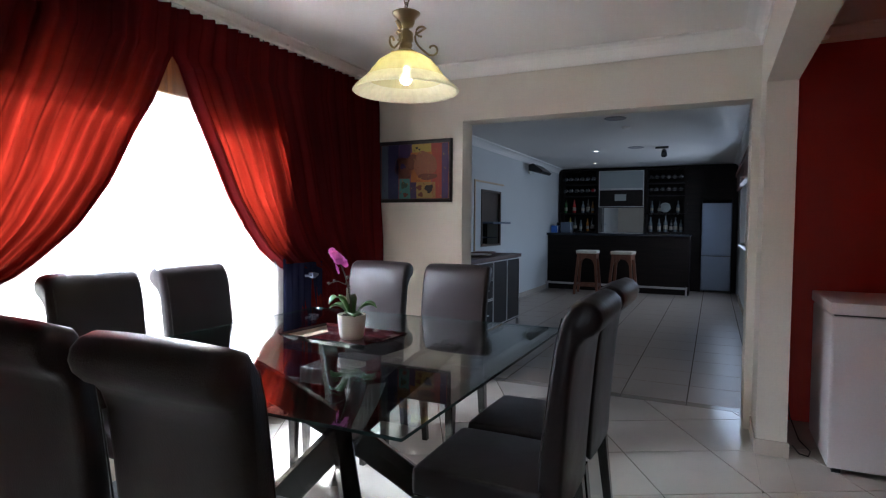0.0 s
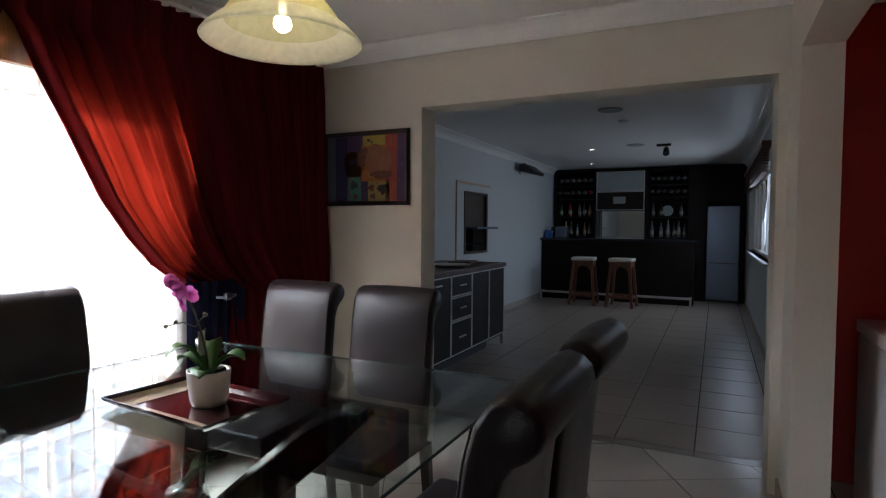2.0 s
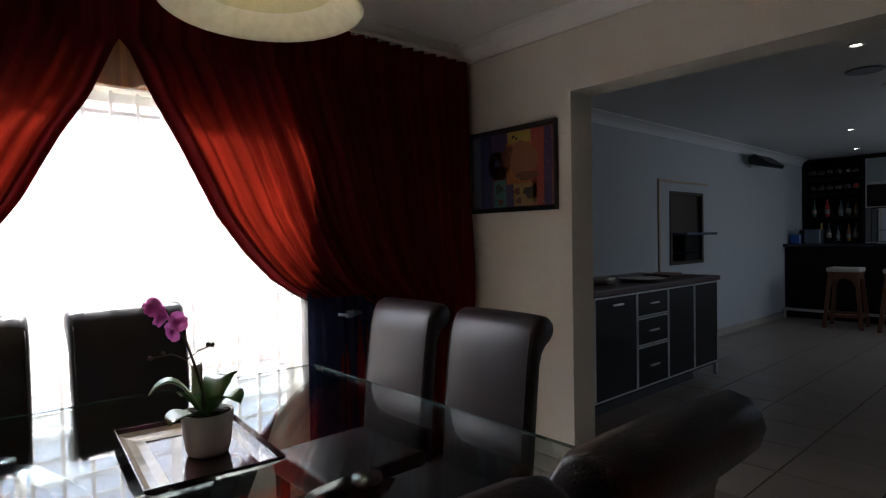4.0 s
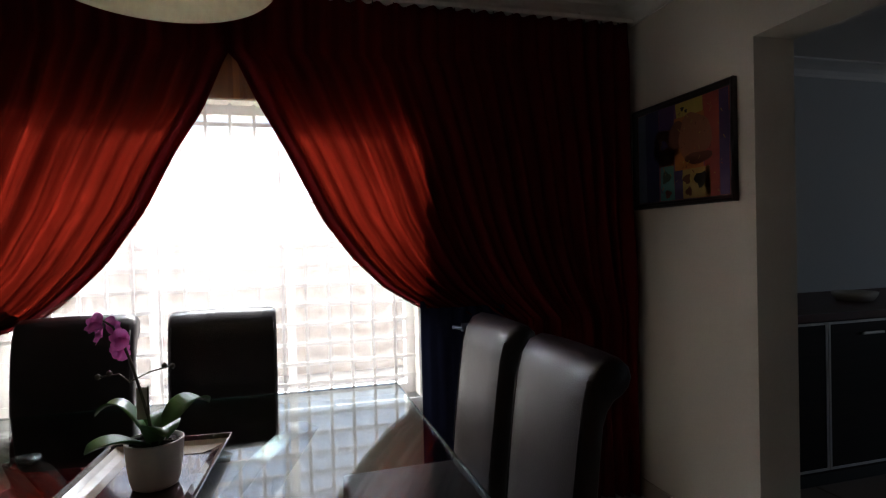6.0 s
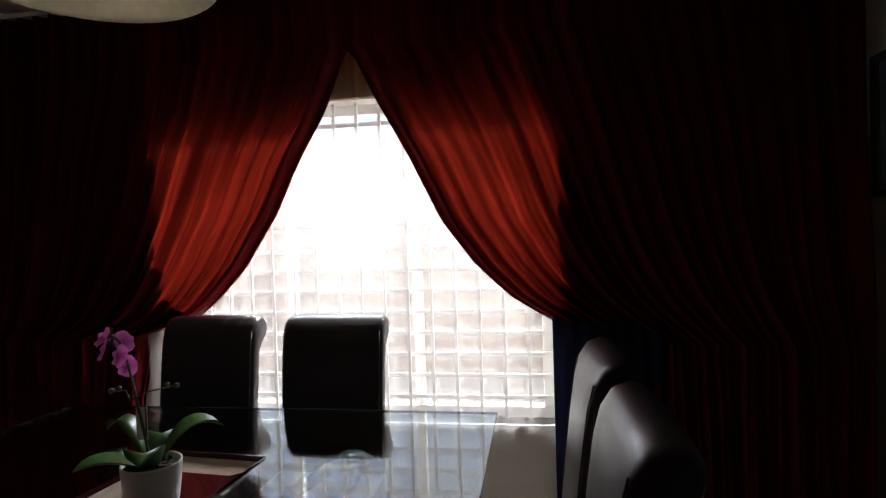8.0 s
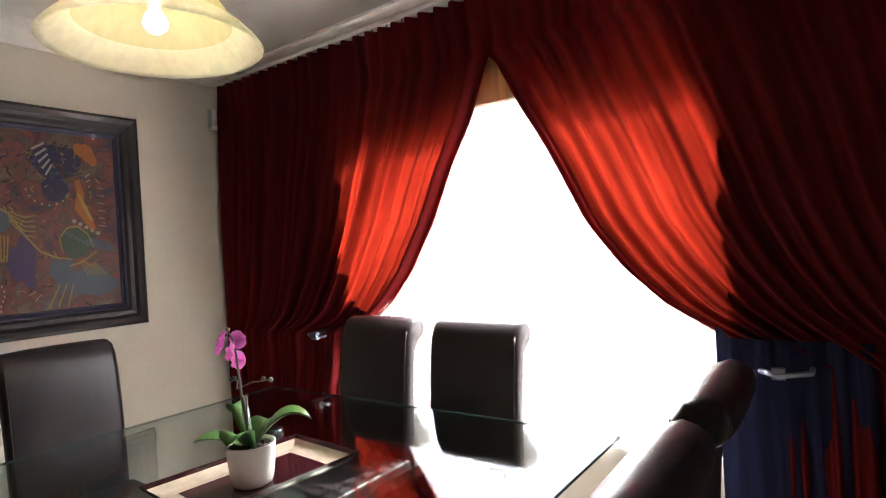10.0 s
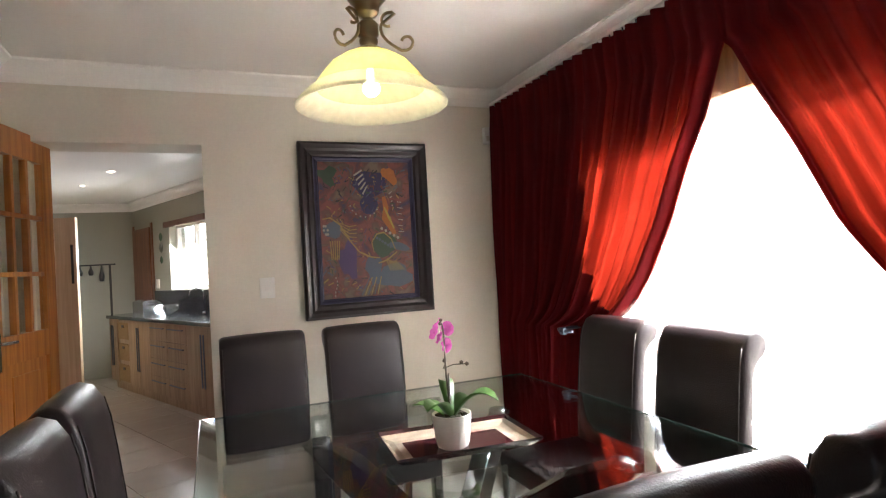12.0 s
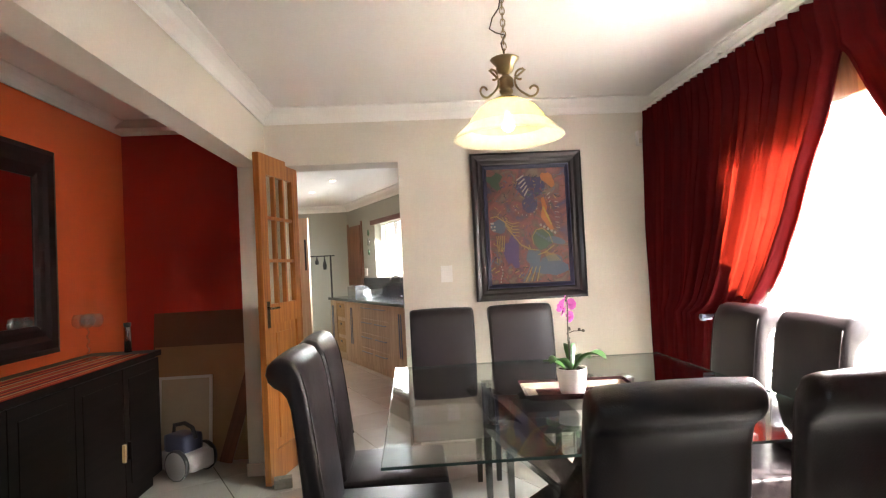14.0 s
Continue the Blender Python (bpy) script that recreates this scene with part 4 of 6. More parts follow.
# large painting on the south wall (u to the picture's right = -x)
x0, x1, z0, z1, yy = -2.22, -1.43, 1.055, 2.097, S_ + 0.002
pic = thing("painting", (0, 0, 0), "large burgundy and blue abstract painting in a wide black-brown frame", "painting")
part("frame", frame_ring(x0, x1, z0, z1, 0.085, yy, 0.045), PICFRAME, pic, "wide glossy black-brown frame")
part("slip", frame_ring(x0 + 0.085, x1 - 0.085, z0 + 0.085, z1 - 0.085, 0.03, yy, 0.02), SLIP, pic, "navy inner slip")
part("canvas", boxes((x0 + 0.10, yy, z0 + 0.10, x1 - 0.10, yy + 0.008, z1 - 0.10)), CANVAS, pic, "abstract painted canvas")
bm = bmesh.new()
UW, VH = (x1 - x0) - 0.23, (z1 - z0) - 0.23
layer = [0]
def on_big(u, v):
    return (x1 - 0.115 - u * UW, yy + 0.0085 + layer[0] * 0.0004, z1 - 0.115 - v * VH)
def put(kind, *a, **k):
    layer[0] = min(layer[0] + 1, 9)
    kind(bm, *a, on_big, **k)
put(blob, 0.55, 0.16, 0.20, 0.10, m=PK.index("indigo"), rough_=0.1); put(blob, 0.53, 0.32, 0.10, 0.07, m=PK.index("indigo"), rough_=0.05)
layer[0] = 2; put(blob, 0.78, 0.10, 0.10, 0.05, m=PK.index("orange"), turn=0.5, rough_=0.15); put(blob, 0.12, 0.50, 0.10, 0.06, m=PK.index("slate"), rough_=0.1)
layer[0] = 2; put(blob, 0.68, 0.62, 0.14, 0.09, m=PK.index("green"), rough_=0.12); put(blob, 0.85, 0.64, 0.12, 0.03, m=PK.index("slate"), turn=0.2)
layer[0] = 2; put(blob, 0.28, 0.72, 0.10, 0.14, m=PK.index("violet"), rough_=0.2); put(blob, 0.55, 0.80, 0.09, 0.10, m=PK.index("slate"), rough_=0.2)
layer[0] = 2; put(blob, 0.78, 0.86, 0.20, 0.09, m=PK.index("slate"), rough_=0.15); put(blob, 0.10, 0.10, 0.09, 0.07, m=PK.index("green"), rough_=0.3)
layer[0] = 3
for i in range(5):   # ivory zigzag strokes
    put(stroke, [(0.38 + 0.022 * i, 0.10 + 0.035 * i), (0.47 + 0.012 * i, 0.06 + 0.03 * i)], 0.008, m=PK.index("ivory")); layer[0] = 3
for i in range(8):
    put(blob, 0.40 + 0.16 * math.cos(2.9 - i * 0.34) + 0.08, 0.30 + 0.11 * math.sin(2.9 - i * 0.34) * 1.0, 0.008, 0.006, m=PK.index("ivory"), n=7); layer[0] = 3
for i in range(5):
    put(blob, 0.66 + 0.045 * i, 0.50 + 0.018 * i, 0.016, 0.012, m=PK.index("ivory"), n=8); layer[0] = 3
put(stroke, [(0.70, 0.26), (0.72, 0.35), (0.70, 0.42), (0.76, 0.48), (0.81, 0.55)], 0.035, m=PK.index("orange"))
put(stroke, [(0.70, 0.34), (0.75, 0.42), (0.80, 0.50)], 0.012, m=PK.index("yellow"))
for i in range(5):
    put(stroke, [(0.76 + 0.01 * i, 0.24 + 0.03 * i), (0.80, 0.22 + 0.035 * i)], 0.005, m=PK.index("ivory")); layer[0] = 4
put(stroke, [(0.02, 0.42), (0.10, 0.41), (0.20, 0.46), (0.30, 0.58), (0.40, 0.67), (0.52, 0.71), (0.62, 0.72)], 0.007, m=PK.index("gold"))
for i in range(5):
    put(stroke, [(0.20, 0.45 + 0.012 * i), (0.30, 0.48 + 0.025 * i), (0.38, 0.47 + 0.03 * i)], 0.004, m=PK.index("gold")); layer[0] = 5
    put(stroke, [(0.09 + 0.025 * i, 0.58), (0.10 + 0.018 * i, 0.72)], 0.006, m=PK.index("gold")); layer[0] = 5
put(stroke, [(0.56, 0.68), (0.54, 0.60), (0.60, 0.54), (0.68, 0.53), (0.76, 0.58), (0.80, 0.66)], 0.006, m=PK.index("gold"))
put(stroke, [(0.60, 0.76), (0.70, 0.74), (0.82, 0.68)], 0.006, m=PK.index("gold"))
for i in range(6):
    put(blob, 0.60 + 0.03 * i, 0.57 + 0.014 * i, 0.015, 0.011, m=PK.index("slate"), n=9); layer[0] = 6
    put(stroke, [(0.70 + 0.02 * i, 0.75), (0.74 + 0.03 * i, 0.82)], 0.005, m=PK.index("gold")); layer[0] = 6
    put(stroke, [(0.85, 0.30 + 0.045 * i), (0.90 + 0.01 * (i % 2), 0.305 + 0.045 * i)], 0.003, m=PK.index("ivory")); layer[0] = 6
    put(stroke, [(0.40 + 0.035 * i, 0.99), (0.50 + 0.025 * i, 0.86)], 0.006, m=PK.index("gold") if i % 2 else PK.index("slate")); layer[0] = 6
    put(blob, 0.03 + 0.02 * (i % 3), 0.47 + 0.03 * (i // 2), 0.013, 0.01, m=PK.index("ivory"), n=7); layer[0] = 6
    put(blob, 0.13 + 0.015 * math.sin(i), 0.85 + 0.026 * i, 0.006, 0.009, m=PK.index("ivory"), n=6); layer[0] = 6
for k in range(430):
    u, v = random.uniform(0.03, 0.97), random.uniform(0.03, 0.97)
    layer[0] = 1
    put(stroke, [(u, v), (u + random.uniform(-0.03, 0.03), v + random.uniform(-0.02, 0.02)), (u + random.uniform(-0.05, 0.05), v + random.uniform(0.0, 0.04))], random.uniform(0.002, 0.006), m=PK.index(random.choice(["rust", "violet", "slate", "gold", "green", "rust", "black"])))
o = part("paintwork", bm, PM, pic, "painted strokes in ivory, gold, orange and blue"); o["kind"] = "stuff"

# small painting on the north wall
x0, x1, z0, z1, yy = -2.715, -2.055, 1.435, 1.92, -0.002
pic = thing("painting", (0, 0, 0), "small orange and violet abstract painting in a thin dark frame", "painting")
part("frame", frame_ring(x0, x1, z0, z1, 0.028, yy, 0.026, facing=-1), PICFRAME, pic, "thin dark wooden frame")
part("canvas", boxes((x0 + 0.02, yy - 0.008, z0 + 0.02, x1 - 0.02, yy, z1 - 0.02)), CANVAS2, pic, "abstract painted canvas")
bm = bmesh.new()
UW, VH = (x1 - x0) - 0.06, (z1 - z0) - 0.06
def on_small(u, v):
    return (x0 + 0.03 + u * UW, yy - 0.0085 - layer[0] * 0.0004, z1 - 0.03 - v * VH)
on_big = on_small
for c, u0, v0, u1, v1 in (("slate", 0, 0, 0.10, 1), ("indigo", 0.10, 0, 0.27, 1), ("violet", 0.27, 0, 0.45, 0.25), ("red", 0.76, 0, 0.9, 1), ("violet", 0.9, 0, 1, 1), ("orange", 0.45, 0.15, 0.76, 0.70), ("rust", 0.27, 0.25, 0.45, 0.63), ("yellow", 0.47, 0, 0.75, 0.15), ("teal", 0.28, 0.63, 0.44, 1), ("gold", 0.53, 0.70, 0.82, 1), ("violet", 0.44, 0.7, 0.53, 1)):
    flat_poly(bm, [on_small(min(1, max(0, a + random.uniform(-0.01, 0.01))), b) for a, b in ((u0, v0), (u1, v0), (u1, v1), (u0, v1))], PK.index(c))
layer[0] = 1
for c, u, v, ru, rv in (("terracotta", 0.36, 0.42, 0.17, 0.19), ("rust", 0.50, 0.33, 0.12, 0.14), ("terracotta", 0.66, 0.38, 0.17, 0.24), ("rust", 0.70, 0.60, 0.14, 0.06), ("indigo", 0.20, 0.15, 0.07, 0.12)):
    put(blob, u, v, ru, rv, m=PK.index(c), rough_=0.08, n=22)
for c, u, v, r in (("green", 0.35, 0.75, 0.05), ("black", 0.72, 0.82, 0.06), ("rust", 0.58, 0.80, 0.04), ("rust", 0.6, 0.93, 0.035), ("rust", 0.37, 0.93, 0.035), ("black", 0.54, 0.07, 0.018), ("black", 0.58, 0.1, 0.015), ("violet", 0.33, 0.40, 0.04)):
    layer[0] = 3
    put(blob, u, v, r, r * 1.25, m=PK.index(c), rough_=0.2)
for k in range(90):
    u, v = random.uniform(0.03, 0.95), random.uniform(0.05, 0.95)
    layer[0] = 4
    put(stroke, [(u, v), (u + random.uniform(-0.03, 0.03), v + random.uniform(0.01, 0.05))], random.uniform(0.002, 0.005), m=PK.index("violet" if u < 0.3 else random.choice(["orange", "rust", "gold", "yellow", "rust"])))
o = part("paintwork", bm, PM, pic, "painted shapes in teal, yellow, rust and violet"); o["kind"] = "stuff"

sw = thing("light_switch", (-1.228, S_, 1.262), "white plastic light switch plate on the cream wall", "light switch")
part("plate", boxes((-0.041, 0, -0.058, 0.041, 0.008, 0.058), bevel=0.003), PLASTIC, sw)
part("rocker", boxes((-0.012, 0.008, -0.016, 0.012, 0.013, 0.016), bevel=0.002), PLASTIC, sw)
sw = thing("motion_sensor", (-2.675, S_, 2.165), "small white plastic motion sensor high on the wall beside the curtain", "sensor")
part("housing", boxes((-0.032, 0, -0.055, 0.032, 0.045, 0.055), bevel=0.01), PLASTIC, sw)
part("lens", boxes((-0.024, 0.045, -0.04, 0.024, 0.049, -0.005), bevel=0.001), CREAMFAB, sw)

# glazed door standing open, seen nearly edge on
HX, HY = -0.16, -3.925
door = tagged(new("door_kitchen"), "varnished wooden door with nine glass lights, standing open", "", "", "structure")
dm = pose(HX, HY, 0, 0, 0, math.degrees(math.atan2(0.54, 0.125)))
dw, dh, th = 0.57, 2.10, 0.02
cols, rws = [0.095, 0.222, 0.348, 0.475], [1.13, 1.41, 1.69, 1.97]


def door_part(name, bm, material, label=""):
    bmesh.ops.transform(bm, matrix=dm, verts=bm.verts)
    return part(name, bm, material, door, label)


door_part("stile", boxes((0, -th, 0.006, 0.095, th, dh), bevel=0.002), PINE)
door_part("stile", boxes((dw - 0.095, -th, 0.006, dw, th, dh), bevel=0.002), PINE)
for a, b in ((0.006, 0.20), (1.00, 1.13), (1.97, dh)):
    door_part("rail", boxes((0.095, -th, a, dw - 0.095, th, b), bevel=0.002), PINE)
door_part("panel", boxes((0.10, -0.008, 0.20, dw - 0.10, 0.008, 1.00), (0.17, -0.014, 0.26, dw - 0.17, 0.014, 0.94), bevel=0.003), PINE)
for c in cols[1:3]:
    door_part("glazing_bar", boxes((c - 0.011, -0.015, 1.13, c + 0.011, 0.015, 1.97), bevel=0.002), PINE)
for r in rws[1:3]:
    door_part("glazing_bar", boxes((0.10, -0.0155, r - 0.011, dw - 0.10, 0.0155, r + 0.011), bevel=0.002), PINE)
for i in range(3):
    for j in range(3):
        door_part("pane", boxes((cols[i] + 0.002, -0.002, rws[j] + 0.002, cols[i + 1] - 0.002, 0.002, rws[j + 1] - 0.002)), PANE)
for s in (-1, 1):
    bm = boxes((dw - 0.075, s * th - 0.003, 0.98, dw - 0.035, s * th + 0.003, 1.15), bevel=0.002)
    tube(bm, [(dw - 0.055, s * th, 1.105), (dw - 0.055, s * (th + 0.028), 1.105), (dw - 0.065, s * (th + 0.032), 1.105), (dw - 0.145, s * (th + 0.03), 1.103)], 0.008, 10)
    door_part("door_handle", bm, CHROME, "chrome lever handle")
for z in (0.25, 1.75):
    door_part("hinge", boxes((-0.006, -0.026, z, 0.006, -0.018, z + 0.1)), BRASS)
stop = thing("door_stop", (-0.125, -3.36, 0), "rough grey-brown stone block stopping the open door", "door stop", turn=12)
part("block", boxes((-0.055, -0.035, 0, 0.055, 0.035, 0.062), bevel=0.006), mat("rough_block", (0.22, 0.19, 0.15), 0.9, vary=0.3, scale=25, bump=0.6), stop)

# ---- red recess ----
sb = thing("sideboard", (0, 0, 0), "low black-brown wooden sideboard against the orange wall", "sideboard")
SX0, SY0, SY1, SZ = 0.70, -3.60, -1.70, 0.865
part("body", boxes((SX0 + 0.02, SY0 + 0.01, 0.07, RX - 0.02, SY1 - 0.01, SZ - 0.035), (SX0 + 0.05, SY0 + 0.04, 0, RX - 0.04, SY1 - 0.04, 0.07)), BLACKWOOD, sb)
part("top", boxes((SX0 - 0.01, SY0 - 0.01, SZ - 0.035, RX - 0.015, SY1 + 0.01, SZ), bevel=0.004), BLACKWOOD, sb)
for i in range(4):
    a = SY0 + 0.015 + i * (SY1 - SY0 - 0.03) / 4
    b = a + (SY1 - SY0 - 0.03) / 4 - 0.006
    d = part("cabinet_door", boxes((SX0, a, 0.085, SX0 + 0.02, b, SZ - 0.045), bevel=0.002), BLACKWOOD, sb)
    part("inset", boxes((SX0 - 0.004, a + 0.06, 0.15, SX0, b - 0.06, SZ - 0.11), bevel=0.0015), BLACKWOOD, d)
    y = b - 0.03 if i % 2 == 0 else a + 0.03
    part("handle", boxes((SX0 - 0.022, y - 0.01, 0.30, SX0 - 0.004, y + 0.01, 0.40), bevel=0.004), mat("pale_horn_handle", (0.45, 0.36, 0.16), 0.4) if i == 1 else BLACKWOOD, d, "pale horn handle" if i == 1 else "dark wooden handle")
RUN = [mat("runner_" + n, c, 0.9, vary=0.1, bump=0.3, bscale=500) for n, c in (("red", (0.42, 0.03, 0.02)), ("orange", (0.62, 0.18, 0.04)), ("cream", (0.60, 0.45, 0.25)), ("maroon", (0.16, 0.015, 0.02)))]
bm = bmesh.new()
w0, w1 = SX0 - 0.02, SX0 + 0.33
n = 22
lines = [[bm.verts.new((w0 + (w1 - w0) * i / n, y, SZ + h)) for y, h in ((SY0 + 0.20, 0.001), (SY0 + 0.20, 0.004), (SY1 - 0.1, 0.004), (SY1 - 0.1, 0.001))] for i in range(n + 1)]
for i in range(n):
    for k in range(4):
        bm.faces.new((lines[i][k], lines[i][(k + 1) % 4], lines[i + 1][(k + 1) % 4], lines[i + 1][k])).material_index = (0, 1, 0, 2, 3, 0, 1, 3, 0, 0, 2)[i % 11]
bm.faces.new(lines[0][::-1]); bm.faces.new(lines[-1])
bmesh.ops.recalc_face_normals(bm, faces=bm.faces)
rn = thing("table_runner", (0, 0, 0), "red, orange and cream striped woven runner on the sideboard", "table runner")
part("runner_cloth", bm, RUN, rn)
CLEAR = glass("blown_glass", (0.88, 0.92, 0.92), base=0.13)
orn = thing("glass_ornament", (0.95, -3.24, SZ + 0.004), "clear blown-glass candle holder with bubble cups on a twisted stem", "ornament")
part("foot", lathe([(0, 0), (0.045, 0.001), (0.04, 0.008), (0.008, 0.016), (0.006, 0.03), (0, 0.031)], 24, cap=False), CLEAR, orn, smooth=True)
bm = bmesh.new()
tube(bm, [(0.006 * math.cos(i * 0.9), 0.006 * math.sin(i * 0.9), 0.03 + 0.0075 * i) for i in range(22)], 0.005, 8)
part("twisted_stem", bm, CLEAR, orn, smooth=True)
for k in range(4):
    a = k * math.pi / 2 + 0.4
    part("cup", (lambda b_: (bmesh.ops.translate(b_, verts=b_.verts, vec=(0.045 * math.cos(a), 0.045 * math.sin(a), 0.19)), b_)[1])(
        lathe([(0, 0), (0.018, 0.004), (0.034, 0.022), (0.038, 0.045), (0.032, 0.068), (0.026, 0.082)], 20, cap=False)), CLEAR, orn, smooth=True)
cy = thing("pepper_mill", (0.876, -3.555, SZ), "slim dark cylinder with a chrome side on the sideboard end", "pepper mill")
part("mill_body", lathe([(0, 0), (0.022, 0), (0.022, 0.16), (0.018, 0.165), (0, 0.166)], 24, cap=False), CHROME, cy, smooth=True)
part("cap", lathe([(0, 0.166), (0.022, 0.167), (0.022, 0.19), (0, 0.192)], 24, cap=False), BLACK, cy, smooth=True)
mir = thing("wall_mirror", (0, 0, 0), "large mirror in a broad glossy black frame on the orange wall", "mirror")
bm = frame_ring(2.05, 3.235, 0.93, 2.11, 0.17, 0, 0.05)
for v in bm.verts:
    v.co = Vector((RX - 0.002 - v.co.y, -v.co.x, v.co.z))
bmesh.ops.recalc_face_normals(bm, faces=bm.faces)
part("mirror_frame", bm, PICFRAME, mir, "broad glossy black frame")
part("mirror_glass", boxes((RX - 0.014, -3.235 + 0.165, 0.93 + 0.165, RX - 0.004, -2.05 - 0.165, 2.11 - 0.165)), MIRROR, mir, "silvered mirror glass")


def leaning(name, x0, x1, h, depth, foot, material, label, category, lean=7.0, border=None):
    o = thing(name, (0, foot, 0), label, category)
    o.matrix_basis = pose(0, foot, 0, lean, 0, 0)
    part("sheet", boxes((x0, 0, 0, x1, depth, h), bevel=0.001), material, o)
    if border:
        bm = boxes((x0, depth, 0, x0 + 0.02, depth + 0.012, h), (x1 - 0.02, depth, 0, x1, depth + 0.012, h), (x0 + 0.02, depth, h - 0.02, x1 - 0.02, depth + 0.012, h), (x0 + 0.02, depth, 0, x1 - 0.02, depth + 0.012, 0.02))
        part("edging", bm, border, o)
    return o


leaning("board", 0.27, 0.95, 1.08, 0.004, -3.985, CARD, "dark brown hardboard sheet leaning on the red wall", "board")
leaning("board", 0.25, 0.93, 0.83, 0.004, -3.965, CARDPALE, "tan hardboard sheet leaning in front of a darker one", "board")
leaning("picture_board", 0.50, 0.88, 0.62, 0.008, -3.93, CREAMBOARD, "cream board with a pale edging leaning behind the vacuum cleaner", "board", border=WHITE)
pk = thing("wood_plank", (0.40, -3.93, 0), "short reddish wooden plank leaning into the recess corner", "plank")
pk.matrix_basis = pose(0.40, -3.90, 0, 9, -16, 0)
part("plank_body", boxes((-0.045, -0.01, 0.005, 0.045, 0.01, 0.72), bevel=0.002), wood("reddish_plank", (0.16, 0.06, 0.025), (0.25, 0.10, 0.04)), pk)

vac = thing("vacuum_cleaner", (0.60, -3.72, 0), "grey-blue canister vacuum cleaner with white wheels on the tiles", "vacuum cleaner", turn=62)
VB, VW, VD = mat("slate_blue_plastic", (0.10, 0.11, 0.17), 0.3), mat("light_grey_plastic", (0.48, 0.47, 0.46), 0.35), mat("dark_grey_plastic", (0.03, 0.03, 0.035), 0.35)
bm = bmesh.new()
box(bm, -0.10, -0.15, 0.05, 0.10, 0.16, 0.17, bevel=0.035)
part("canister", bm, VW, vac, "light grey lower shell", smooth=True)
bm = bmesh.new()
box(bm, -0.08, -0.12, 0.155, 0.08, 0.08, 0.28, bevel=0.03)
part("bin", bm, VB, vac, "slate blue dust bin", smooth=True)
bm = bmesh.new()
tube(bm, [(0, -0.11, 0.27), (0, -0.10, 0.325), (0, 0.0, 0.345), (0, 0.07, 0.32), (0, 0.10, 0.25)], 0.014, 10)
part("carry_handle", bm, VD, vac, "dark grey handle", smooth=True)
for s in (-1, 1):
    bm = lathe([(0.0, 0), (0.085, 0.0), (0.098, 0.008), (0.098, 0.028), (0.085, 0.034), (0.0, 0.036)], 32, cap=False)
    bmesh.ops.transform(bm, verts=bm.verts, matrix=pose(s * 0.10, 0.05, 0.099, 0, s * 90, 0))
    w = part("wheel", bm, VW, vac, "white wheel disc", smooth=True)
    bm = lathe([(0.088, 0.030), (0.099, 0.03), (0.101, 0.012), (0.099, 0.002), (0.088, 0.0)], 32, cap=False)
    bmesh.ops.transform(bm, verts=bm.verts, matrix=pose(s * 0.101, 0.05, 0.102, 0, s * 90, 0))
    part("tyre", bm, VD, w, "dark rubber tyre", smooth=True)

fz = thing("chest_freezer", (0, 0, 0), "white chest freezer with a closed lid against the dark red wall", "freezer")
part("cabinet", boxes((0.312, -0.545, 0.035, 1.10, 0.06, 0.815), bevel=0.012), APPLIANCE, fz)
part("lid", boxes((0.303, -0.56, 0.825, 1.105, 0.07, 0.885), bevel=0.014), APPLIANCE, fz, "white freezer lid")
part("seal", boxes((0.325, -0.53, 0.813, 1.09, 0.05, 0.827)), VD, fz, "dark rubber lid seal")
for x, y in ((0.36, -0.48), (1.04, -0.48), (0.36, 0.0), (1.04, 0.0)):
    part("foot", boxes((x - 0.02, y - 0.02, 0, x + 0.02, y + 0.02, 0.036)), VD, fz)
cb = thing("power_cable", (0, 0, 0), "dark loose power cable on the floor beside the freezer", "cable")
bm = bmesh.new()
tube(bm, [(0.20, -0.20, 0.006), (0.22, -0.32, 0.006), (0.26, -0.34, 0.006), (0.28, -0.26, 0.006), (0.24, -0.12, 0.02), (0.21, 0.05, 0.10), (0.20, 0.30, 0.28)], 0.004, 6)
part("flex", bm, BLACK, cb, smooth=True)

# ---- bar room ----
ct = thing("bar_cabinet", (0, 0, 0), "dark cabinet with aluminium edging, drawers and dark red worktop", "cabinet")
FX, Y0, Y1, TOP = -2.42, 0.30, 2.82, 0.905
part("carcass", boxes((-3.02, Y0, 0.10, FX - 0.018, Y1, TOP - 0.04)), BLACKWOOD, ct)
part("plinth", boxes((-2.98, Y0 + 0.03, 0, FX - 0.09, Y1 - 0.30, 0.10)), BLACK, ct)
for x in (FX - 0.03, -3.0):
    part("end_leg", boxes((x, Y1 - 0.028, 0, x + 0.03, Y1, 0.10)), ALU, ct, "aluminium end leg")
part("worktop", boxes((-3.20, Y0 - 0.01, TOP - 0.04, FX + 0.02, Y1 + 0.02, TOP), bevel=0.004), REDTOP, ct, "dark red stone worktop")
SEG = [(0.30, 0.86, None), (0.86, 1.42, None), (1.42, 1.90, (0.62, 0.40)), (1.90, 2.36, None), (2.36, 2.82, None)]
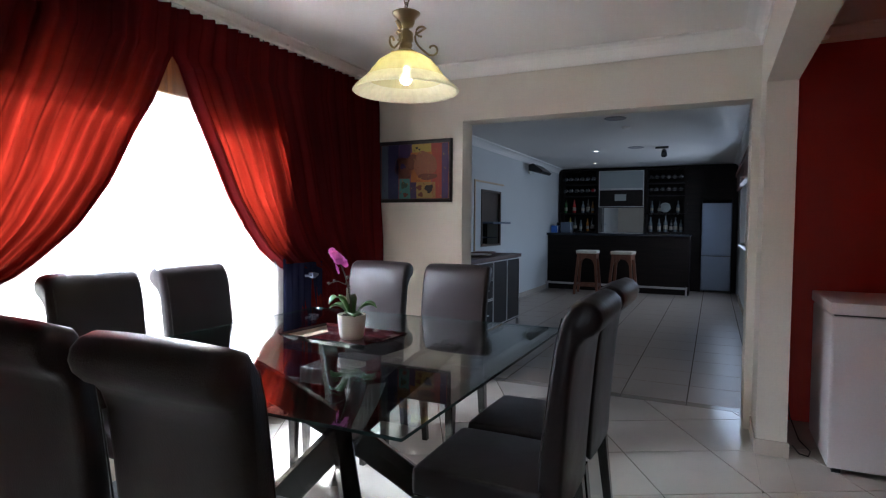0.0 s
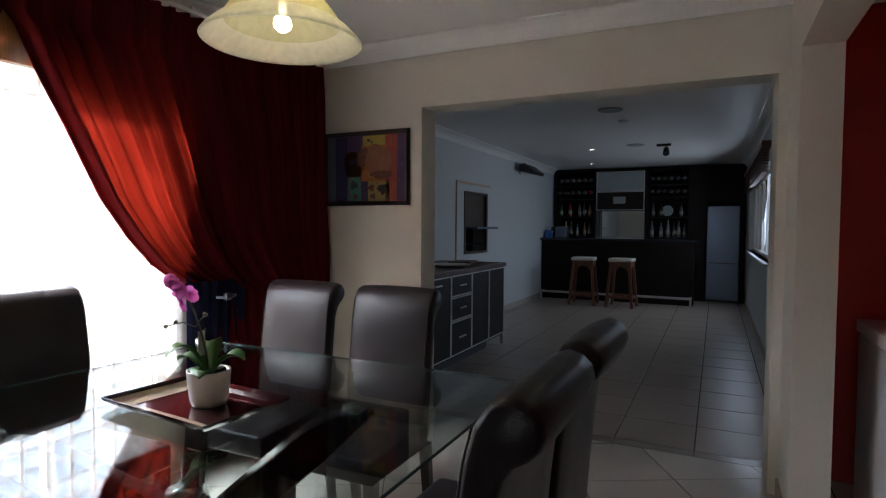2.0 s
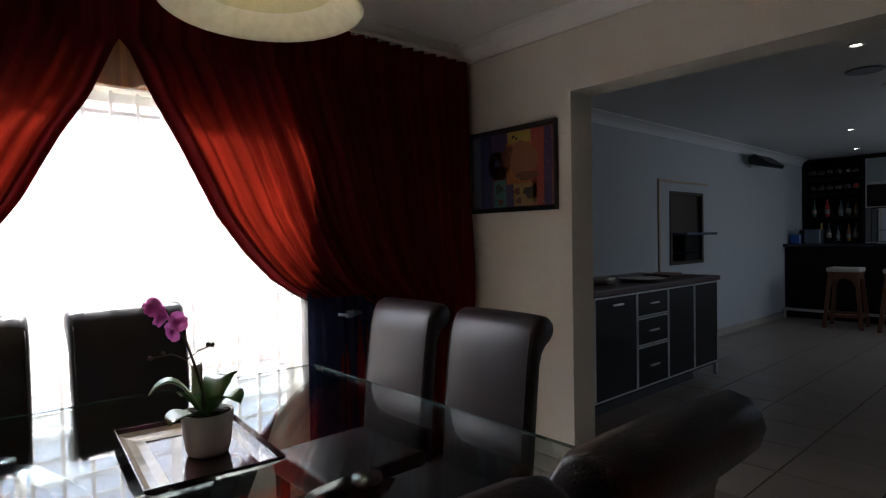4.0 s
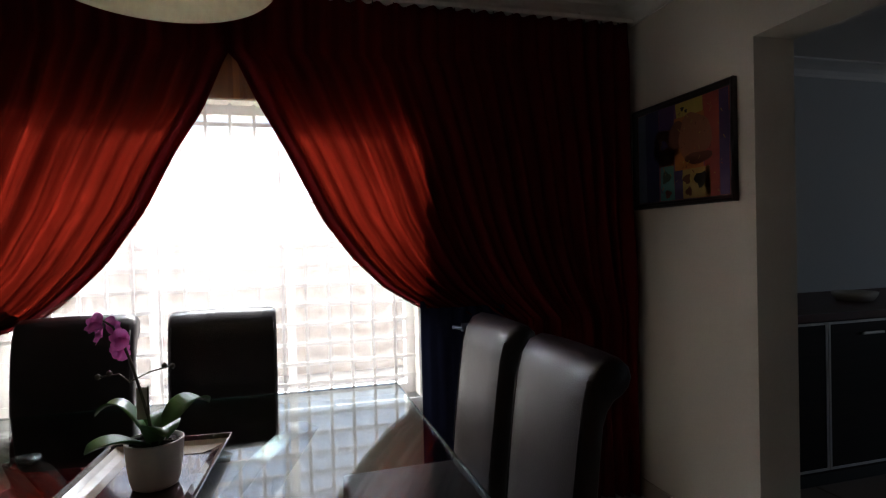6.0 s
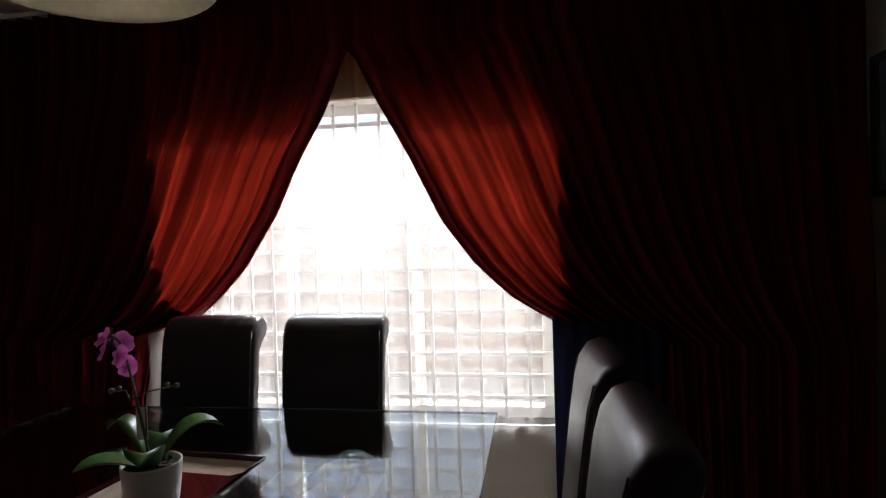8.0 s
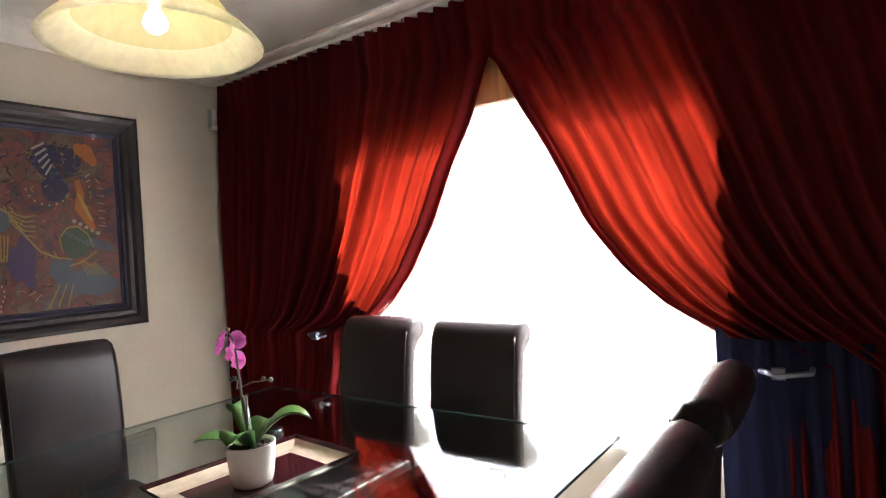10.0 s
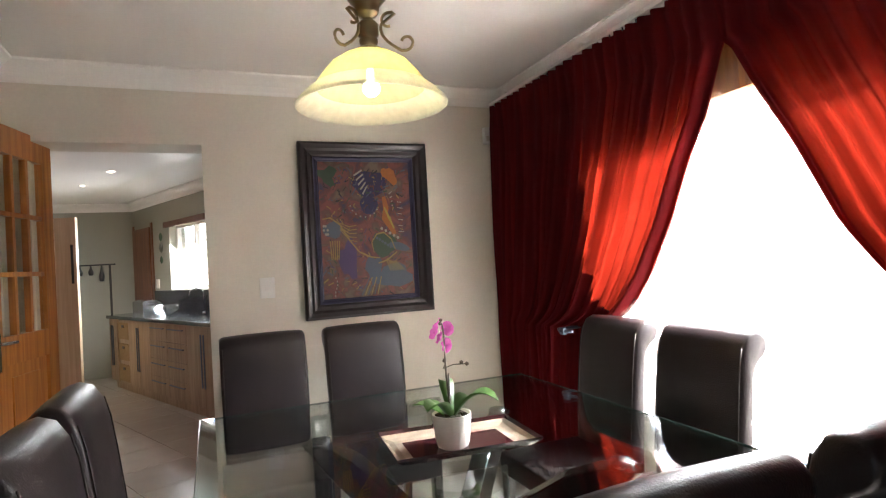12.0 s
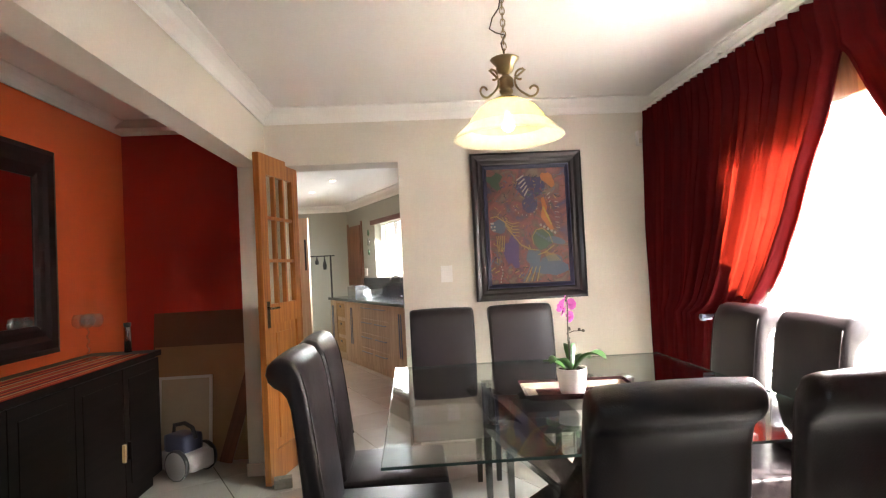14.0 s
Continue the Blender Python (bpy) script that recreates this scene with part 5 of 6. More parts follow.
for a, b, cut in SEG:
    zz = [0.12] + ([0.44, 0.66] if cut else []) + [TOP - 0.045]
    for lo, hi in zip(zz, zz[1:]):
        d = part("drawer_front" if cut else "cabinet_door", boxes((FX - 0.018, a + 0.004, lo + 0.004, FX, b - 0.004, hi - 0.004)), BLACKWOOD, ct)
        part("edging", boxes((FX - 0.002, a + 0.003, lo + 0.003, FX + 0.003, a + 0.015, hi - 0.003), (FX - 0.002, b - 0.015, lo + 0.003, FX + 0.003, b - 0.003, hi - 0.003),
                             (FX - 0.002, a + 0.015, lo + 0.003, FX + 0.003, b - 0.015, lo + 0.015), (FX - 0.002, a + 0.015, hi - 0.015, FX + 0.003, b - 0.015, hi - 0.003)), ALU, d, "aluminium edging")
        if cut or b < 1.0 or a < 1.0:
            c, z = (a + b) / 2, (hi - 0.07 if not cut else (lo + hi) / 2)
            part("handle", boxes((FX + 0.003, c - 0.07, z - 0.006, FX + 0.02, c + 0.07, z + 0.006), bevel=0.003), ALU, d, "bar handle")
pl = thing("serving_plate", (-2.62, 1.85, TOP), "shallow cream oval plate on the dark red worktop", "plate")
part("plate_body", lathe([(0, 0.002), (0.10, 0.002), (0.17, 0.022), (0.19, 0.03), (0.17, 0.018), (0.10, 0.0), (0, 0)], 32, cap=False), CERAMIC, pl, smooth=True)
pl = thing("casserole_dish", (-2.75, 1.45, TOP), "small cream casserole dish on the dark red worktop", "dish")
part("dish_body", lathe([(0, 0.0), (0.09, 0.0), (0.11, 0.03), (0.115, 0.05), (0.10, 0.05), (0.09, 0.01), (0, 0.008)], 28, cap=False), CERAMIC, pl, smooth=True)
pl = thing("wooden_board", (-2.80, 2.55, TOP), "brown wooden serving board lying on the worktop", "board", turn=8)
part("board_body", boxes((-0.12, -0.17, 0, 0.12, 0.17, 0.02), bevel=0.005), STOOLWOOD, pl)

br = thing("braai", (0, 0, 0), "built-in steel braai with a dark sliding door and a grey shelf", "braai")
part("recess_box", boxes((BW - 0.5, 3.50, 0.90, BW - 0.2, 4.35, 0.96), (BW - 0.5, 3.50, 1.74, BW - 0.2, 4.35, 1.80), (BW - 0.5, 3.50, 0.96, BW - 0.2, 3.55, 1.74), (BW - 0.5, 4.30, 0.96, BW - 0.2, 4.35, 1.74), (BW - 0.56, 3.5, 0.9, BW - 0.5, 4.35, 1.8)), BLACK, br)
part("sliding_door", boxes((BW - 0.06, 3.555, 1.30, BW - 0.03, 4.295, 1.735), bevel=0.002), INOX, br, "dark brown steel door")
part("steel_frame", boxes((BW - 0.02, 3.52, 0.94, BW + 0.012, 3.565, 1.76), (BW - 0.02, 4.285, 0.94, BW + 0.012, 4.33, 1.76), (BW - 0.02, 3.565, 0.94, BW + 0.012, 4.285, 0.975), (BW - 0.02, 3.565, 1.725, BW + 0.012, 4.285, 1.76)), INOX, br)
part("grid", boxes(*[(BW - 0.35, 3.60 + 0.045 * i, 1.06, BW - 0.02, 3.608 + 0.045 * i, 1.07) for i in range(15)]), STEEL, br, "steel grid")["kind"] = "stuff"
part("shelf", boxes((BW - 0.02, 3.60, 1.27, BW + 0.16, 4.36, 1.30), bevel=0.004), STEEL, br, "grey steel pull-out shelf")
structure("braai_trim", boxes((BW, 3.26, 0.62, BW + 0.015, 3.29, 1.88), (BW, 3.29, 1.855, BW + 0.012, 4.45, 1.88)), PALEDOOR, "thin pale wooden trim beside the braai")
ht = thing("patio_heater", (BW, 5.80, 2.24), "black wall heater tilted on a white bracket under the cornice", "heater")
part("bracket", boxes((0, -0.05, -0.08, 0.03, 0.05, 0.08), (0.03, -0.015, -0.01, 0.12, 0.015, 0.02)), WHITE, ht, "white bracket")
bm = prism([(0.08, -0.05), (0.30, -0.10), (0.33, -0.06), (0.16, 0.07), (0.08, 0.05)], -0.30, 0.30, "y")
bmesh.ops.bevel(bm, geom=bm.edges[:], offset=0.006, segments=1, affect="EDGES")
part("heater_hood", bm, BLACK, ht)

bar = thing("bar_counter", (0, 0, 0), "black-brown bar counter with a metal foot rail", "bar counter")
part("front_panel", boxes((BW + 0.012, 7.10, 0, -0.62, 7.14, 1.06)), DARKPANEL, bar)
part("end_panel", boxes((-0.66, 7.14, 0, -0.62, 7.62, 1.06)), DARKPANEL, bar)
part("countertop", boxes((BW + 0.002, 7.02, 1.06, -0.585, 7.66, 1.105), bevel=0.004), GRANITE, bar, "black polished countertop")
part("foot_rail", boxes((BW + 0.02, 6.93, 0.12, -0.64, 6.965, 0.155), *[(x, 6.93, 0, x + 0.03, 6.965, 0.12) for x in (-3.18, -1.95, -0.67)], *[(x, 6.965, 0.12, x + 0.03, 7.10, 0.15) for x in (-3.18, -1.95, -0.67)]), ALU, bar, "square metal foot rail")


def stool():
    s = thing("bar_stool", (0, 0, 0), "brown wooden bar stool with a cream padded seat before the bar", "stool", "stools before the bar")
    part("cushion", boxes((-0.185, -0.185, 0.745, 0.185, 0.185, 0.80), bevel=0.02), CREAMFAB, s, "cream seat cushion", smooth=True)
    part("seat_board", boxes((-0.175, -0.175, 0.72, 0.175, 0.175, 0.745), bevel=0.004), STOOLWOOD, s)
    for sx in (-1, 1):
        for sy in (-1, 1):
            bm = bmesh.new()
            box(bm, sx * 0.145 - 0.022, sy * 0.145 - 0.022, 0, sx * 0.145 + 0.022, sy * 0.145 + 0.022, 0.72, bevel=0.003)
            for v in bm.verts:
                k = 1 - v.co.z / 0.72
                v.co.x += sx * 0.06 * k; v.co.y += sy * 0.06 * k
            part("leg", bm, STOOLWOOD, s)
    for turn in range(4):
        arch = [(-0.13, 0.72), (0.13, 0.72), (0.135, 0.55), (0.115, 0.60), (0.08, 0.645), (0, 0.665), (-0.08, 0.645), (-0.115, 0.60), (-0.135, 0.55)]
        bm = prism(arch, 0.150, 0.166, "y")
        bmesh.ops.transform(bm, verts=bm.verts, matrix=pose(0, 0, 0, 0, 0, 90 * turn))
        part("apron", bm, STOOLWOOD, s, "arched apron")
        bm = boxes((-0.175, 0.18, 0.15, 0.175, 0.205, 0.19), bevel=0.003)
        bmesh.ops.transform(bm, verts=bm.verts, matrix=pose(0, 0, 0, 0, 0, 90 * turn))
        part("stretcher", bm, STOOLWOOD, s)
    return s


s1 = stool()
s1.matrix_basis = pose(-2.31, 6.55, 0, 0, 0, 2)
tagged(copy_thing(s1, pose(-1.68, 6.50, 0, 0, 0, -4)), "brown wooden bar stool with a cream seat, nearer the fridge")

# back unit
un = thing("bar_shelf_unit", (0, 0, 0), "tall black-brown bar wall unit with racks, bottle shelves and a mirror", "shelf unit")
UY0, UY1, UT = 7.90, 8.28, 2.38
for x in (-3.20, -2.43, -1.50, -0.76, -0.50, 0.07):
    w = 0.09 if x == 0.07 else 0.05
    part("upright", boxes((x, UY0, 0, x + w, UY1, UT)), DARKPANEL, un)
part("top_panel", boxes((-3.21, UY0 - 0.012, UT, BE - 0.01, UY1, UT + 0.035)), DARKPANEL, un)
part("back_panel", boxes((-3.15, UY1 - 0.012, 0, 0.07, UY1 - 0.002, UT)), DARKPANEL, un)
part("filler_panel", boxes((-0.71, UY0 + 0.003, 0, -0.50, UY0 + 0.02, UT)), DARKPANEL, un)
part("upper_panel", boxes((-0.45, UY0 + 0.003, 1.76, 0.07, UY0 + 0.02, UT)), DARKPANEL, un)
for x0, x1 in ((-3.15, -2.43), (-1.45, -0.76)):
    for z in (0.95, 1.12, 1.50, 1.86, 2.10):
        part("shelf", boxes((x0, UY0 + 0.01, z - 0.012, x1, UY1 - 0.012, z + 0.012)), DARKPANEL, un)
    for row, z in enumerate((1.93, 2.17)):
        for k in range(6):
            xx = x0 + 0.07 + k * (x1 - x0 - 0.12) / 5.2
            bm = bmesh.new()
            tube(bm, [(xx + 0.042 * math.cos(t), UY0 + 0.02, z + 0.045 + 0.042 * math.sin(t)) for t in [math.pi + i * math.pi / 8 for i in range(9)]], 0.0035, 6)
            part("bottle_cradle", bm, CHROME, un, "chrome bottle cradle", smooth=True)
part("frosted_door", boxes((-2.36, UY0 - 0.012, 2.00, -1.52, UY0 + 0.004, 2.34)), FROST, un, "frosted glass flap door")
part("dark_door", boxes((-2.36, UY0 - 0.012, 1.64, -1.52, UY0 + 0.004, 1.97)), BLACKWOOD, un, "dark flap door")
for z0_, z1_ in ((1.985, 2.355), (1.625, 1.98)):
    part("door_trim", boxes((-2.375, UY0 - 0.018, z0_, -2.36, UY0, z1_), (-1.52, UY0 - 0.018, z0_, -1.505, UY0, z1_), (-2.36, UY0 - 0.018, z0_, -1.52, UY0, z0_ + 0.014), (-2.36, UY0 - 0.018, z1_ - 0.014, -1.52, UY0, z1_)), ALU, un, "aluminium door trim")
part("notice", boxes((-2.06, UY0 - 0.016, 1.75, -1.84, UY0 - 0.0125, 1.88)), FROST, un, "pale blank notice")
part("mirror_panel", boxes((-2.37, UY1 - 0.04, 1.10, -1.50, UY1 - 0.02, 1.62)), MIRROR, un, "mirror splashback")
part("bar_ledge", boxes((-2.38, UY0 - 0.05, 1.08, -1.50, UY1 - 0.04, 1.105), bevel=0.003), ALU, un, "steel ledge")

BOTTLE = [(0, 0), (0.034, 0), (0.036, 0.01), (0.036, 0.16), (0.030, 0.19), (0.014, 0.215), (0.012, 0.27), (0.014, 0.275), (0.014, 0.29), (0, 0.291)]
BCOL = {n: mat("bottle_" + n, c, 0.12, vary=0.1, spec=0.7, coat=0.3) for n, c in (("green", (0.03, 0.10, 0.03)), ("red", (0.40, 0.02, 0.02)), ("amber", (0.30, 0.12, 0.02)), ("clear", (0.12, 0.14, 0.145)), ("gold", (0.40, 0.30, 0.05)), ("dark", (0.012, 0.012, 0.014)))}
LABELM = mat("paper_bottle_label", (0.26, 0.23, 0.18), 0.7, vary=0.2, scale=60)
bmeshes = {}


def bottle(kind, x, y, z, s=1.0, lying=False):
    t = thing("bottle", (0, 0, 0), {"green": "green glass bottle", "red": "red glass bottle", "amber": "amber glass bottle", "clear": "clear glass bottle", "gold": "golden liquor bottle", "dark": "dark wine bottle"}[kind]
              + (" lying in the wine rack of the bar" if lying else " with a paper label on the bar shelf"), "bottle", "bottles in the bar unit")
    key = kind
    if key not in bmeshes:
        a = part("bottle_glass", lathe(BOTTLE, 14, cap=False), BCOL[kind], t, smooth=True)
        b = part("paper_label", lathe([(0.0365, 0.05), (0.0368, 0.052), (0.0368, 0.12), (0.0365, 0.122)], 14, cap=False), LABELM, t, "paper label", smooth=True)
        bmeshes[key] = (a.data, b.data)
    else:
        for nme, me in zip(("bottle_glass", "paper_label"), bmeshes[key]):
            o = new(nme, me); o.parent = t
            if nme == "paper_label":
                o["label"] = "paper label"
    t.matrix_basis = pose(x, y, z, -90 if lying else 0, 0, random.uniform(0, 360) if not lying else 0) @ Matrix.Diagonal((s, s, s * (1 if not lying else 0.9), 1))
    return t


for kind, x, sh, s in (("green", -3.08, 1.512, 0.92), ("red", -2.90, 1.512, 0.95), ("clear", -2.72, 1.512, 0.85), ("dark", -2.62, 1.512, 1.0), ("amber", -2.52, 1.512, 0.8),
                       ("gold", -2.98, 1.132, 0.98), ("dark", -2.88, 1.132, 1.0), ("clear", -2.76, 1.132, 0.8), ("amber", -2.62, 1.132, 0.9), ("dark", -2.52, 1.132, 1.05),
                       ("clear", -1.36, 1.512, 0.8), ("clear", -0.88, 1.512, 0.8), ("dark", -1.22, 1.512, 0.8),
                       ("clear", -1.38, 1.132, 1.0), ("clear", -1.22, 1.132, 0.9), ("clear", -1.10, 1.132, 1.1), ("dark", -1.00, 1.132, 0.9), ("clear", -0.92, 1.132, 1.0), ("clear", -0.82, 1.132, 0.85)):
    bottle(kind, x, 8.03, sh, s)
for x0, x1 in ((-3.15, -2.43), (-1.45, -0.76)):
    for row, z in enumerate((1.93, 2.17)):
        for k in range(6):
            bottle("red" if (x0 < -3 and row == 0 and k == 5) else "dark", x0 + 0.07 + k * (x1 - x0 - 0.12) / 5.2, UY0 + 0.025, z + 0.045, 0.95, lying=True)
pt = thing("round_plate", (-1.12, 8.12, 1.60), "round pale plate standing on the bar shelf", "plate")
bm = lathe([(0, 0), (0.07, 0.0), (0.10, 0.012), (0.10, 0.016), (0.07, 0.006), (0, 0.006)], 28, cap=False)
bmesh.ops.transform(bm, verts=bm.verts, matrix=pose(0, 0, 0.015, 80, 0, 0))
part("plate_disc", bm, FROST, pt, smooth=True)
BLUE = mat("blue_plastic", (0.03, 0.12, 0.42), 0.4)
for nm, x0, x1, h, m_, lb in (("ice_box", -3.18, -3.04, 0.14, BLUE, "small blue plastic box on the bar counter"), ("toaster", -2.99, -2.78, 0.21, STEEL, "brushed steel appliance on the bar counter")):
    t = thing(nm, ((x0 + x1) / 2, 7.32, 1.105), lb, "box" if nm == "ice_box" else "appliance")
    part("casing", boxes((-(x1 - x0) / 2, -0.1, 0, (x1 - x0) / 2, 0.1, h), bevel=0.012), m_, t)
    part("edge_strip", boxes(((x1 - x0) / 2 - 0.012, -0.104, 0.01, (x1 - x0) / 2, -0.1, h - 0.01)), WHITE if nm == "ice_box" else CHROME, t, "pale edge strip")
kt = thing("kettle", (-3.07, 7.42, 1.105), "small dark jar behind the blue box", "jar")
part("jar_body", lathe([(0, 0), (0.05, 0), (0.055, 0.12), (0.045, 0.2), (0, 0.205)], 20, cap=False), BLACK, kt, smooth=True)

fr = thing("fridge", (0, 0, 0), "tall brushed-steel fridge freezer set into the dark bar wall", "fridge")
part("fridge_body", boxes((-0.445, 7.84, 0.03, 0.06, 8.26, 1.68), bevel=0.004), VD, fr)
part("upper_door", boxes((-0.445, 7.79, 0.70, 0.06, 7.838, 1.685), bevel=0.010), STEEL, fr, "brushed steel upper door")
part("lower_door", boxes((-0.445, 7.79, 0.05, 0.06, 7.838, 0.685), bevel=0.010), STEEL, fr, "brushed steel lower door")

# ceiling fittings of the bar room
for x, y, lit in ((-1.13, 1.75, 1), (-1.95, 5.22, 1), (-2.31, 7.08, 1), (-1.48, 7.12, 0)):
    t = thing("recessed_spot", (x, y, 2.43), "small recessed white ceiling spotlight" + (", lit" if lit else ", unlit"), "spotlight", "ceiling spots of the bar room")
    part("spot_ring", lathe([(0.030, -0.001), (0.046, -0.002), (0.046, -0.008), (0.040, -0.010), (0.030, -0.006)], 28, cap=False), WHITE, t, smooth=True)
    part("spot_lamp", lathe([(0, -0.002), (0.030, -0.002), (0.028, -0.005), (0, -0.006)], 24, cap=False), SPOTGLOW if lit else FROST, t, "glowing lamp face" if lit else "dark lamp face")
for x, y in ((-1.24, 2.47), (-1.32, 4.98)):
    t = thing("ceiling_speaker", (x, y, 2.43), "round grey ceiling speaker grille", "speaker", "ceiling speakers of the bar room")
    part("grille", lathe([(0, -0.010), (0.09, -0.010), (0.10, -0.012), (0.115, -0.008), (0.118, -0.001), (0, -0.001)], 36, cap=False), mat("grey_grille", (0.30, 0.30, 0.31), 0.6), t, smooth=True)
t = thing("smoke_detector", (-1.21, 3.08, 2.43), "small white round smoke detector", "smoke detector")
part("detector_body", lathe([(0, -0.03), (0.035, -0.028), (0.05, -0.015), (0.052, -0.001), (0, -0.001)], 28, cap=False), WHITE, t, smooth=True)
t = thing("track_spot", (-0.96, 5.04, 2.43), "black swivelling ceiling spotlight", "spotlight")
part("mount", boxes((-0.09, -0.03, -0.03, 0.09, 0.03, -0.001), bevel=0.004), BLACK, t)
for sx, ay in ((0.03, 35),):
    bm = lathe([(0, 0), (0.032, 0.0), (0.04, 0.05), (0.042, 0.10), (0.036, 0.10), (0, 0.09)], 20, cap=False)
    bmesh.ops.transform(bm, verts=bm.verts, matrix=pose(sx, 0, -0.06, 150, 20, ay))
    part("spot_head", bm, BLACK, t, smooth=True)
    part("arm", boxes((sx - 0.006, -0.006, -0.07, sx + 0.006, 0.006, -0.03)), BLACK, t)

window_x("window_bar", BE + 0.10, 3.3, 7.05, 0.95, 1.98, 5, 7, "white bar room window with burglar bars")
structure("window_sill_bar", boxes((BE - 0.04, 3.26, 0.93, BE + 0.08, 7.09, 0.95), bevel=0.003), WHITE, "white inner sill of the bar window")
bl = thing("window_blind", (0, 0, 0), "brown slatted blind drawn up at the top of the bar window", "blind")
for i in range(9):
    bm = boxes((BE - 0.075, 3.25, 1.86 + 0.026 * i, BE - 0.02, 7.08, 1.866 + 0.026 * i))
    part("slat", bm, LOUVRE, bl)
part("headrail", boxes((BE - 0.09, 3.2, 2.10, BE - 0.005, 7.12, 2.16), bevel=0.003), LOUVRE, bl)

# ---- kitchen ----
KC, KA = (0.08, -9.60), math.degrees(math.atan2(0.914, -0.407))
KM = pose(KC[0], KC[1], 0, 0, 0, KA)


def k_struct(name, bm, material, label):
    bmesh.ops.transform(bm, matrix=KM, verts=bm.verts)
    return structure(name, bm, material, label)


k_struct("wall_kitchen_side", boxes((0, 0, 0, 1.32, 0.2, 2.46), (1.32, 0, 0, 2.46, 0.2, 1.20), (1.32, 0, 2.02, 2.46, 0.2, 2.46), (2.46, 0, 0, 6.3, 0.2, 2.46)), KPAINT, "taupe kitchen wall with the window over the worktop")
wall("wall_kitchen_far", KPAINT, "taupe end wall of the kitchen", (-0.2, -9.8, 0, 2.6, -9.6, 2.46))
wall("wall_kitchen_east", KPAINT, "taupe kitchen wall out of sight", (2.4, -9.6, 0, 2.6, RS - 0.15, 2.46))
structure("ceiling_kitchen", boxes((-3.0, -9.8, 2.44, 2.6, -3.98, 2.54)), CEIL, "white kitchen ceiling with recessed spots")
for a, b, o in [((0.08, -9.6), (2.4, -9.6), (0, 1))]:
    cornice("cornice_kitchen", a, b, o, 2.44, 0.11)
a, d, o = Vector(KC), Vector((-0.407, 0.914)), Vector((0.914, 0.407))
cornice("cornice_kitchen", a, a + d * 6.1, o, 2.44, 0.11)
kw = tagged(new("window_kitchen"), "white kitchen window over the sink with a brown blind top", "", "", "structure")
def k_part(name, bm, material, parent, label="", smooth=False):
    bmesh.ops.transform(bm, matrix=KM, verts=bm.verts)
    return part(name, bm, material, parent, label, smooth)
k_part("window_frame", boxes((1.32, 0.09, 1.20, 1.36, 0.14, 2.02), (2.42, 0.09, 1.20, 2.46, 0.14, 2.02), (1.36, 0.09, 1.20, 2.42, 0.14, 1.24), (1.36, 0.09, 1.98, 2.42, 0.14, 2.02), (1.87, 0.09, 1.24, 1.91, 0.14, 1.98)), WHITE, kw)
for x0, x1 in ((1.36, 1.87), (1.91, 2.42)):
    p = k_part("pane", boxes((x0, 0.112, 1.24, x1, 0.118, 1.98)), PANE, kw); p.visible_shadow = False
k_part("burglar_bars", boxes(*[(1.36, 0.16, 1.28 + 0.1 * i, 2.42, 0.165, 1.292 + 0.1 * i) for i in range(7)]), WHITE, kw)
k_part("blind_roll", boxes((1.28, -0.06, 1.99, 2.50, -0.01, 2.06), bevel=0.01), LOUVRE, kw, "brown rolled blind")
k_struct("door_kitchen_side", boxes((0.06, -0.03, 0, 0.70, 0.0, 2.05), (0.0, -0.015, 0, 0.06, 0.0, 2.11), (0.70, -0.015, 0, 0.76, 0.0, 2.11)), wood("dark_reddish_door", (0.12, 0.045, 0.02), (0.21, 0.085, 0.04)), "dark reddish wooden door in the kitchen wall")
outw = KM @ Vector((1.9, 2.2, 0))
k_struct("yard_wall_kitchen", boxes((-2, 2.3, 0, 6, 2.5, 2.3)), BRICKOUT, "sunlit face-brick yard wall outside the kitchen window")


def k_thing(name, place, label, category, group=""):
    t = thing(name, (0, 0, 0), label, category, group)
    t.matrix_basis = KM @ Matrix.Translation(place)
    return t


